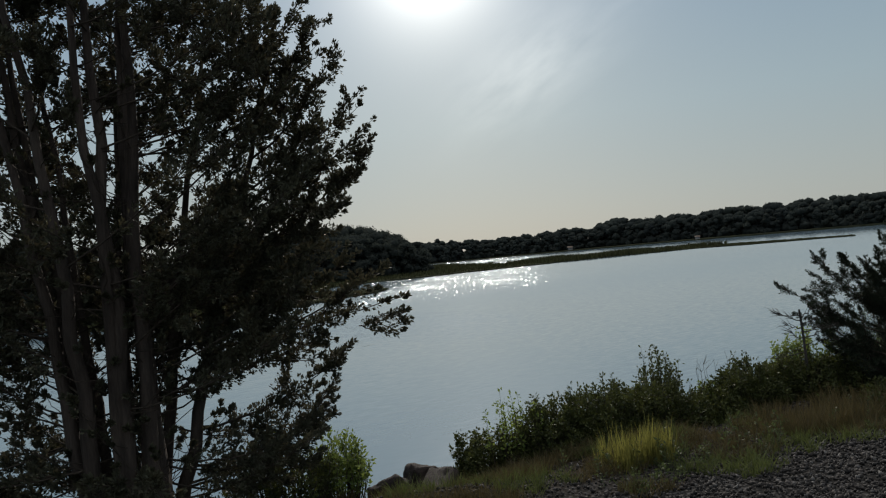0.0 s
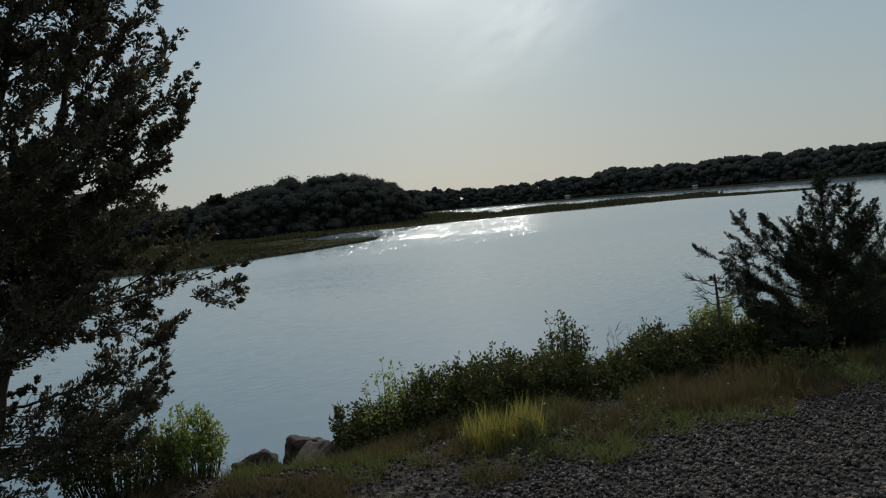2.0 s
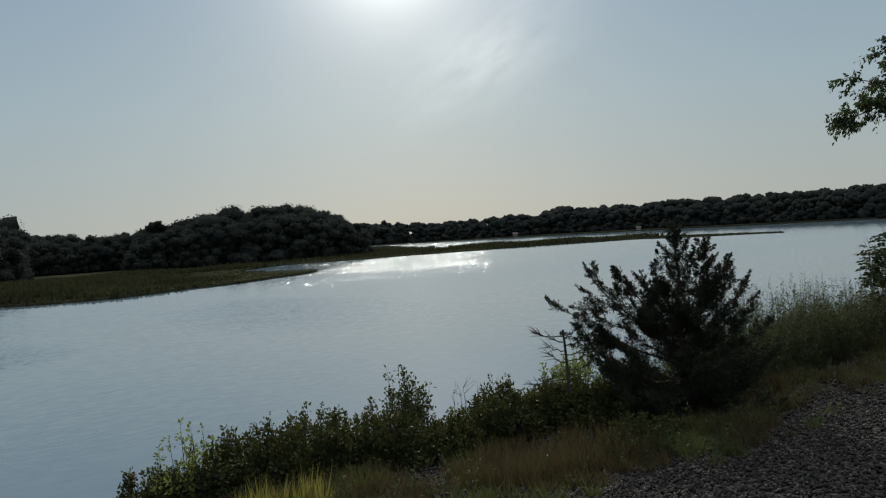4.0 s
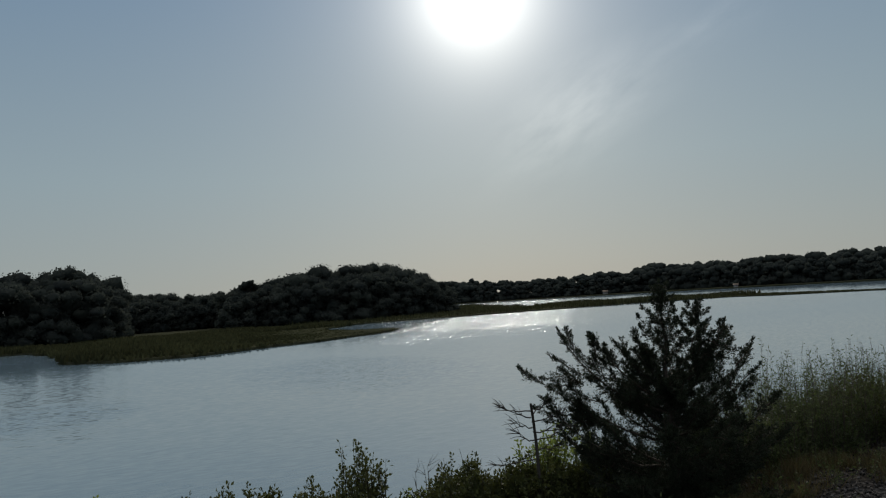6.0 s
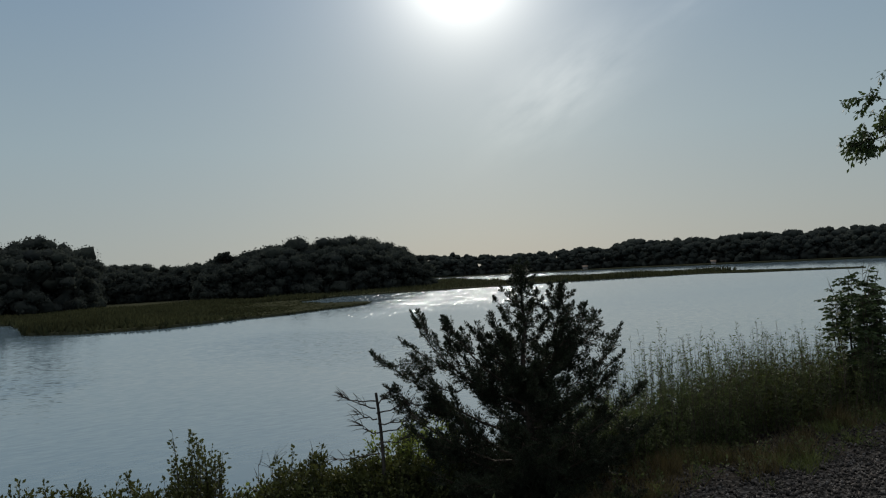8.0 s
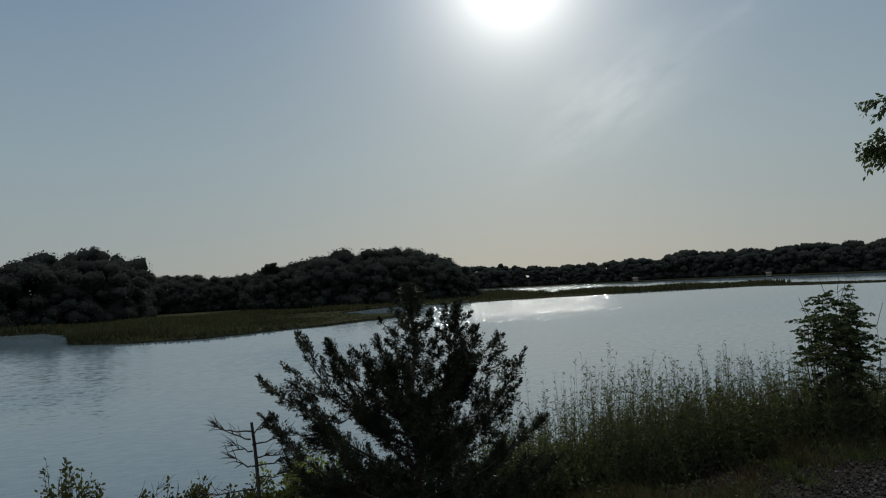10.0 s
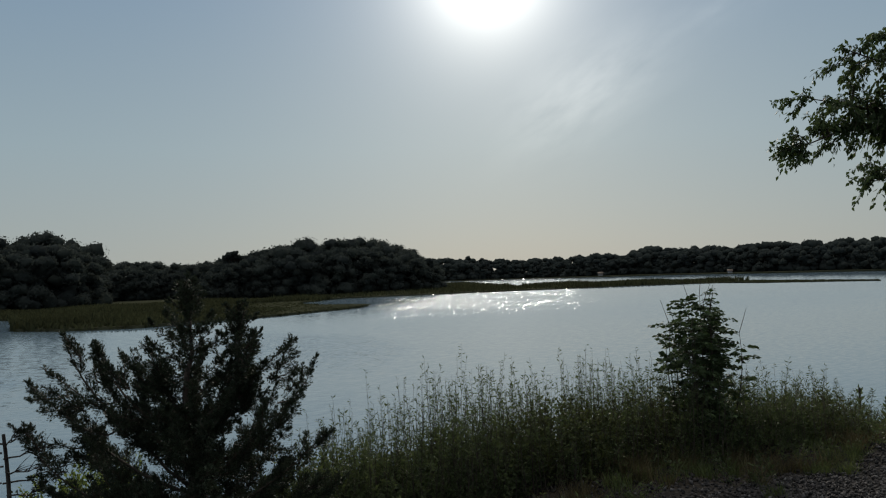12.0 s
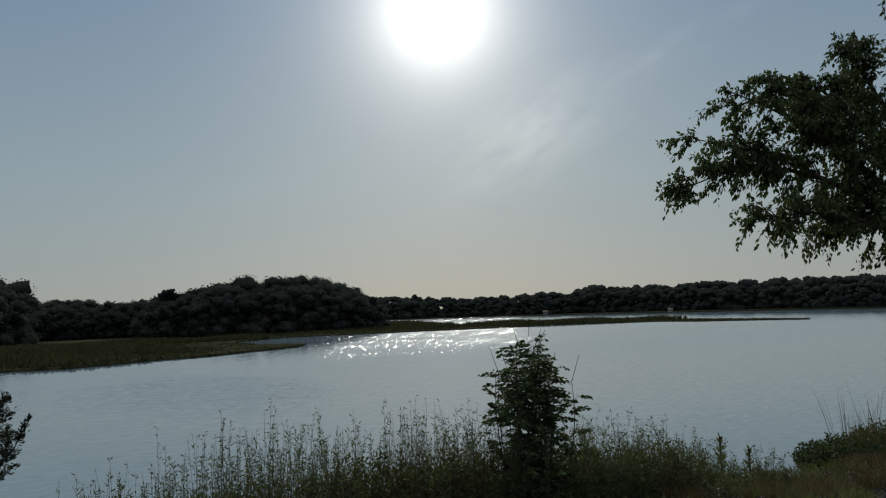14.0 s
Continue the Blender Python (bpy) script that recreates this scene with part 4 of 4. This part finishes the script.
def sapling():
    """Young tree with tiers of compound leaves and bare leading twigs."""
    global rng
    rng = np.random.default_rng(51)
    root = tagged(new("sapling"), "young broadleaf sapling with bare upright twigs on the bank", "tree")
    root.location = (20.5, 9.05, gz(20.5, 9.05))
    H = 2.62
    tb, fb, fw = Tubes(5), [], []
    for k in range(22):
        a = rng.uniform(0, 6.28)
        foot = np.array([0.12 * math.cos(a), 0.12 * math.sin(a), -0.1])
        spread = 0.08 + 0.52 * ((k * 0.618) % 1.0)
        h = H * (1 - 0.32 * spread) * rng.uniform(0.88, 1.0)
        tip = np.array([spread * math.cos(a), spread * math.sin(a), h])
        c = curve(foot, tip, (0.3 * spread * math.cos(a), 0.3 * spread * math.sin(a), 0.0), 8)
        tb.add(c, np.linspace(0.016, 0.003, 8))
        if rng.uniform() < 0.6:
            tb.add(curve(tip, tip + [0.12 * math.cos(a), 0.12 * math.sin(a), rng.uniform(0.25, 0.45)], (0, 0, 0), 3), (0.005, 0.004, 0.003))
        for _ in range(36):
            s = rng.uniform(0.2, 1.0)
            b = np.array([np.interp(s, np.linspace(0, 1, 8), c[:, i]) for i in range(3)])
            w = unit(np.array([rng.normal(), rng.normal(), 0.15]))
            tl = rng.uniform(0.12, 0.28)
            cc = curve(b, b + w * tl, (0, 0, 0.03), 4)
            tb.add(cc, (0.003, 0.002, 0.002, 0.001))
            m = 9
            u = np.linspace(0.3, 1, m)
            fb.append(np.stack([np.interp(u, np.linspace(0, 1, 4), cc[:, i]) for i in range(3)], 1))
            side = np.cross(w, [0, 0, 1.0])
            sg = np.where(np.arange(m) % 2, 1, -1)[:, None]
            fw.append(side * sg + w * 0.6 + [0, 0, -0.3] + rng.normal(0, 0.25, (m, 3)))
    obj("branchwork", tb.mesh("branchwork", M_TWIG), root)
    fb = np.concatenate(fb)
    L = rng.uniform(0.055, 0.115, len(fb))
    obj("foliage", leaves("foliage", fb, np.concatenate(fw), L, L * 0.52, M_SAPLING), root)


sapling()


def overhanging_tree():
    """Broadleaf tree leaning over the water: trunk, limbs, drooping leafy twigs."""
    global rng
    rng = np.random.default_rng(61)
    root = tagged(new("overhanging_tree"), "broadleaf tree with drooping leafy limbs over the water", "tree")
    foot = np.array([38.5, 11.6, gz(38.5, 11.6) - 0.2])
    root.location = foot
    tb = Tubes(10)
    tb.add(curve((0, 0, 0), (-1.6, 0.9, 6.2), (0.4, 0, 0), 10), np.linspace(0.34, 0.2, 10))
    obj("trunk", tb.mesh("trunk", M_BARK), root)
    fb, fw = [], []

    def twig(tb, b, w, n):
        tl = rng.uniform(0.35, 0.75)
        c = curve(b, b + w * tl + [0, 0, -0.4 * tl], (0, 0, 0.12 * tl), 4)
        tb.add(c, (0.012, 0.008, 0.005, 0.003))
        u = rng.uniform(0.1, 1.0, n)
        fb.append(np.stack([np.interp(u, np.linspace(0, 1, 4), c[:, i]) for i in range(3)], 1) + rng.normal(0, 0.05, (n, 3)))
        fw.append(rng.normal(0, 0.5, (n, 3)) + w * 0.5 + [0, 0, -0.95])

    def limb(p, q, r0, bow, twigs):
        tb = Tubes(5)
        c = curve(p, q, bow, 9)
        tb.add(c, np.linspace(r0, 0.015, 9))
        d = unit(np.asarray(q) - np.asarray(p))
        for _ in range(twigs):
            s = 0.25 + 0.75 * rng.uniform() ** 0.7
            b = np.array([np.interp(s, np.linspace(0, 1, 9), c[:, i]) for i in range(3)])
            w = unit(d * 0.7 + rng.normal(0, 0.7, 3))
            side_end = b + w * rng.uniform(0.4, 1.1) * (1.25 - s * 0.6) + [0, 0, rng.normal(0, 0.2)]
            tb.add(curve(b, side_end, (0, 0, 0.1), 4), (0.026, 0.018, 0.012, 0.007))
            for _ in range(6):
                f = rng.uniform(0.2, 1.0)
                twig(tb, b + (side_end - b) * f, unit(w + rng.normal(0, 0.7, 3)), 17)
        for _ in range(3):
            twig(tb, c[-1], unit(d + rng.normal(0, 0.3, 3)), 14)
        obj("limb", tb.mesh("limb", M_TWIG), root)

    def rel(side, depth, z):
        """From the tip of the lowest limb, to the right, away, and up to height z."""
        return np.array([29.8, 16.4, 0.2]) + RIGHT * (side + 0.45) + AHEAD * depth + [0, 0, z] - foot

    hub, hub2 = np.array([-1.2, 0.7, 4.6]), np.array([-1.6, 0.9, 6.2])
    limb(hub, rel(0.45, 0, 5.5), 0.14, (0, 0, 1.7), 30)
    limb(hub, rel(0.75, -0.3, 6.8), 0.1, (0, 0, 0.9), 24)
    limb(hub, rel(1.7, -0.5, 8.1), 0.12, (0, 0, 0.9), 26)
    limb(hub, rel(1.9, -1.0, 4.3), 0.1, (0, 0, 1.0), 20)
    limb(hub, rel(4.3, 0.4, 4.2), 0.1, (0, 0, 0.9), 18)
    limb(hub2, rel(2.8, -0.3, 8.5), 0.12, (0, 0, 0.5), 30)
    limb(hub2, rel(4.4, 0.5, 8.7), 0.12, (0, 0, 0.4), 30)
    limb(hub2, rel(6.0, 1.0, 9.6), 0.12, (0, 0, 0.4), 34)
    limb(hub, rel(4.0, -0.6, 6.8), 0.12, (0, 0, 0.5), 20)
    limb(hub, rel(6.2, -1.2, 4.6), 0.1, (0, 0, 0.9), 18)
    limb(hub2, rel(8.5, -1.5, 11.0), 0.12, (0, 0, 0.4), 30)
    limb(hub2, rel(11.5, -1.5, 9.0), 0.12, (0, 0, 0.6), 26)
    limb(hub, rel(12.0, 1.5, 6.0), 0.12, (0, 0, 0.8), 24)
    limb(hub2, rel(7.3, -0.5, 10.9), 0.12, (0, 0, 0.5), 34)
    fb = np.concatenate(fb)
    L = rng.uniform(0.11, 0.21, len(fb))
    obj("foliage", leaves("foliage", fb, np.concatenate(fw), L, L * 0.5, M_BROAD), root)


overhanging_tree()


def dead_snag():
    global rng
    rng = np.random.default_rng(71)
    root = tagged(new("dead_snag"), "small bare dead tree with crooked grey branches", "dead tree")
    root.location = (11.47, 8.94, gz(11.47, 8.94) - 0.1)
    H = 0.9 - root.location[2]
    tb = Tubes(7)
    tb.add(curve((0.02, 0, 0), (0, 0, H), (0.04, 0, 0), 8), np.linspace(0.03, 0.017, 8))
    obj("trunk", tb.mesh("trunk", M_DEAD), root)
    tb = Tubes(4)
    for s, z0, ln, up in [(-1, H - 0.1, .5, .1), (-1, H - 0.32, .3, .12), (-1, H - .72, .62, -.08), (-1, H - .2, .42, .22), (1, H - .38, .55, .1), (1, H - .25, .5, .18), (1, H - .5, .62, .2), (1, H - .62, .4, .05), (-1, H - .5, .3, .2), (1, H - .15, .2, .2)]:
        q = on_plant(s * ln, rng.normal(0, 0.12), z0 + up)
        c = curve((0, 0, z0), q, (0, 0, -0.03), 7) + rng.normal(0, 0.014, (7, 3))
        tb.add(c, np.linspace(0.01, 0.003, 7))
        for _ in range(12):
            b = c[rng.integers(2, 6)]
            tb.add(curve(b, b + on_plant(s * rng.uniform(.05, .2), rng.normal(0, .08), rng.uniform(-.04, .16)), (0, 0, .01), 4), (.005, .004, .003, .0015))
    obj("branchwork", tb.mesh("branchwork", M_DEAD), root)


dead_snag()


def bare_shrub(x, y, h, seed):
    """Leafless twiggy stems rising out of the thicket."""
    global rng
    rng = np.random.default_rng(seed)
    root = tagged(new("bare_shrub"), "thin leafless shrub standing in the thicket", "shrub", "bare shrubs in the thicket")
    root.location = (x, y, gz(x, y))
    for k in range(4):
        tb = Tubes(3)
        tip = np.array([rng.normal(0, 0.16), rng.normal(0, 0.1), h * rng.uniform(0.75, 1.0)])
        c = curve((0, 0, -0.05), tip, rng.normal(0, 0.04, 3), 7)
        tb.add(c, np.linspace(0.008, 0.003, 7))
        for _ in range(9):
            b = c[rng.integers(3, 7)]
            tb.add(curve(b, b + [rng.normal(0, 0.09), rng.normal(0, 0.06), rng.uniform(0.06, 0.22)], (0.01, 0, 0), 4), (0.004, 0.003, 0.0025, 0.002))
        obj("stem", tb.mesh("stem", M_DEAD), root)


bare_shrub(10.35, 10.2, 1.35, 72)
bare_shrub(10.8, 10.1, 1.2, 73)


def boulder(at, size, seed, label):
    v, f = ico_arrays(4)
    noise_off = Vector((seed * 3.1, seed * 1.7, seed))
    out = []
    for p in v:
        q = Vector(p)
        k = 1 + 0.3 * noise.noise(q * 1.3 + noise_off) + 0.14 * noise.noise(q * 3.0 + noise_off) + 0.05 * noise.noise(q * 8.0 + noise_off)
        w = Vector([math.copysign(abs(c) ** 0.62, c) for c in q]) * k
        out.append((w.x * size[0] / 2, w.y * size[1] / 2, w.z * size[2] / 2))
    ob = obj("boulder", mesh_from("boulder", out, [f], M_ROCK, smooth=True), None, at)
    ob.rotation_euler = (0.1 * seed, 0.07 * seed, seed * 1.3)
    return tagged(ob, label, "boulder", "boulders at the water's edge")


boulder((4.93, 10.9, -1.17), (0.72, 0.6, 0.66), 1, "dark rounded granite boulder above the water")
boulder((4.1, 10.2, -1.03), (0.56, 0.5, 0.56), 2, "flat-topped brown boulder on the bank")
boulder((4.92, 10.1, -1.13), (0.85, 0.55, 0.62), 3, "brown granite boulder with a flat pink top")
boulder((4.47, 10.3, -1.22), (0.42, 0.35, 0.4), 4, "small pinkish boulder between larger ones")
boulder((25.5, 10.7, -1.15), (0.6, 0.5, 0.6), 5, "dark boulder among weeds at the water")
boulder((26.15, 10.7, -1.2), (0.5, 0.4, 0.4), 6, "low dark boulder at the water")
boulder((26.6, 10.6, -1.15), (0.6, 0.45, 0.4), 7, "low dark boulder beside the shrub")


def mullein(x, y, h, seed):
    """Stout rosette plant with broad upright leaves."""
    global rng
    rng = np.random.default_rng(seed)
    root = tagged(new("mullein"), "broad-leaved mullein plant standing on the bank", "plant", "mullein plants")
    root.location = (x, y, gz(x, y))
    tb = Tubes(6)
    tb.add(curve((0, 0, -0.05), (0, 0, h), (0, 0, 0), 6), np.linspace(0.018, 0.02, 6))
    obj("stalk", tb.mesh("stalk", M_TWIG), root)
    k = 26
    z = np.linspace(0.05, 1.0, k) * h
    a = np.arange(k) * 2.4
    way = np.stack([np.cos(a), np.sin(a), np.linspace(0.2, 1.6, k)], 1)
    L = np.linspace(0.26, 0.1, k)
    obj("foliage", leaves("foliage", np.stack([0 * a, 0 * a, z], 1), way, L, L * 0.42, M_WEED), root)


mullein(25.2, 10.2, 0.95, 75)
mullein(25.9, 10.2, 0.75, 76)


def tuft_field(name, region, n, tall, width, mat, label, seed, lean=0.3, keep=None):
    """Grass in tufts over a strip of the verge."""
    global rng
    rng = np.random.default_rng(seed)
    x0, y0, x1, y1 = region
    c = rng.uniform((x0, y0), (x1, y1), (n, 2))
    if keep is not None:
        c = c[keep(c[:, 0], c[:, 1])]
    per = 22
    p = np.repeat(c, per, 0) + rng.normal(0, 0.05, (len(c) * per, 2))
    h = np.repeat(rng.uniform(0.55, 1.1, len(c)), per) * tall * rng.uniform(0.5, 1.05, len(p))
    b = np.c_[p, ground_z(p[:, 0], p[:, 1]) - 0.02]
    tip = b + np.c_[rng.normal(0, lean, (len(p), 2)) * h[:, None], h]
    v, f1, f2 = blades(b, tip, rng.uniform(0.6, 1.2, len(p)) * width)
    return tagged(obj(name, mesh_from(name, v, [f1, f2], mat)), label, "grass", kind="stuff")


def patchy(scale, level, off=0.0):
    return lambda x, y: np.array([noise.noise(Vector((a * scale, b * scale, off))) for a, b in zip(x, y)]) > level


def past_verge(scale, level, off=0.0, shift=0.0):
    return lambda x, y: patchy(scale, level, off)(x, y) & (y > verge(x) + shift)


tuft_field("yellow_grass", (6.1, 7.4, 7.0, 7.9), 34, 0.6, 0.012, M_YELLOW, "upright yellow-green grass clump beside the ballast", 81, 0.14)
tuft_field("dry_grass", (2.5, 6.0, 13, 9.3), 2600, 0.25, 0.008, M_DRY, "dry brown grass on the verge", 82, 0.42, past_verge(1.1, 0.0))
tuft_field("dry_grass", (8.9, 6.7, 11.2, 8.2), 190, 0.5, 0.008, M_DRY, "tall dry brown grass beside the ballast", 83, 0.3)
tuft_field("green_grass", (3.5, 5.8, 27, 9.8), 3000, 0.26, 0.009, M_GREENGRASS, "low green grass and weeds on the verge", 84, 0.45, past_verge(0.9, 0.08, 4.0, -0.5))
tuft_field("dry_grass", (12.0, 6.0, 28, 9.4), 2400, 0.36, 0.008, M_DRY, "dry brown grass at the foot of the weeds", 85, 0.4, past_verge(0.9, -0.02, 2.0))
tuft_field("dry_grass", (5.3, 8.6, 6.4, 10.2), 160, 0.3, 0.008, M_DRY, "dry brown grass around the boulders", 86, 0.4)
tuft_field("plume_grass", (27.2, 9.0, 28.0, 9.5), 7, 1.75, 0.012, M_DRY, "arching plume grass above the bank shrubs", 87, 0.2)

# ---- the neighbouring track ----
def railway_track():
    root = tagged(new("railway_track"), "steel railway track on weathered wooden ties", "railway track")
    prof = [(-.07, -.155), (.07, -.155), (.07, -.145), (.012, -.12), (.009, -.05), (.035, -.035), (.036, -.008), (.028, 0), (-.028, 0), (-.036, -.008), (-.035, -.035), (-.009, -.05), (-.012, -.12), (-.07, -.145)]
    k = len(prof)
    for y0 in (1.93, 3.37):
        v = [(x, y0 + a, b) for x in (-60.0, 90.0) for a, b in prof]
        i = np.arange(k)
        q = np.stack([i, (i + 1) % k, (i + 1) % k + k, i + k], 1)
        obj("rail", mesh_from("rail", v, [q, np.array([i[::-1]]), np.array([i + k])], M_RAIL), root)
    bm = bmesh.new()
    bmesh.ops.create_cube(bm, size=1.0)
    bmesh.ops.scale(bm, vec=(0.23, 2.45, 0.17), verts=bm.verts)
    bmesh.ops.bevel(bm, geom=bm.edges[:], offset=0.012, segments=1, affect="EDGES")
    me = bpy.data.meshes.new("tie")
    bm.to_mesh(me)
    bm.free()
    me.materials.append(M_TIE)
    rr = np.random.default_rng(91)
    for j in range(70):
        t = obj("tie", me, root, (-2 + j * 0.53 + rr.normal(0, 0.015), 2.65 + rr.normal(0, 0.04), -0.262))
        t.rotation_euler = (0, 0, rr.normal(0, 0.012))


railway_track()


def ballast():
    """Crushed stone: angular lumps bedded over the shelf."""
    rr = np.random.default_rng(95)
    n = 64000
    p = rr.uniform((2.6, 3.6), (27, 9.0), (n, 2))
    p = p[rr.uniform(size=n) < np.clip((verge(p[:, 0]) + 0.45 - p[:, 1]) / 0.6, 0.4, 1)]
    n = len(p)
    cube = np.array([(1, 0, 0), (-1, 0, 0), (0, 1, 0), (0, -1, 0), (0, 0, 1), (0, 0, -1)], float) * 1.35
    tris = np.array([(0, 2, 4), (2, 1, 4), (1, 3, 4), (3, 0, 4), (2, 0, 5), (1, 2, 5), (3, 1, 5), (0, 3, 5)])
    size = rr.uniform(0.009, 0.026, (n, 1, 1)) * rr.uniform(0.6, 1.3, (n, 1, 3))
    v = cube[None] * size * rr.uniform(0.6, 1.25, (n, 6, 1))
    q = rr.normal(size=(n, 4))
    q /= np.linalg.norm(q, axis=1)[:, None]
    w, x, y, z = q.T
    R = np.stack([1 - 2 * (y * y + z * z), 2 * (x * y - z * w), 2 * (x * z + y * w), 2 * (x * y + z * w), 1 - 2 * (x * x + z * z), 2 * (y * z - x * w), 2 * (x * z - y * w), 2 * (y * z + x * w), 1 - 2 * (x * x + y * y)], 1).reshape(n, 3, 3)
    v = np.einsum("nij,nkj->nki", R, v)
    v += np.c_[p, ground_z(p[:, 0], p[:, 1]) + rr.uniform(-0.005, 0.03, n)][:, None]
    f = (np.arange(n)[:, None, None] * 6 + tris[None]).reshape(-1, 3)
    return tagged(obj("ballast", mesh_from("ballast", v.reshape(-1, 3), [f], M_STONE)), "grey crushed stone ballast beside the track", "gravel", kind="stuff")


ballast()
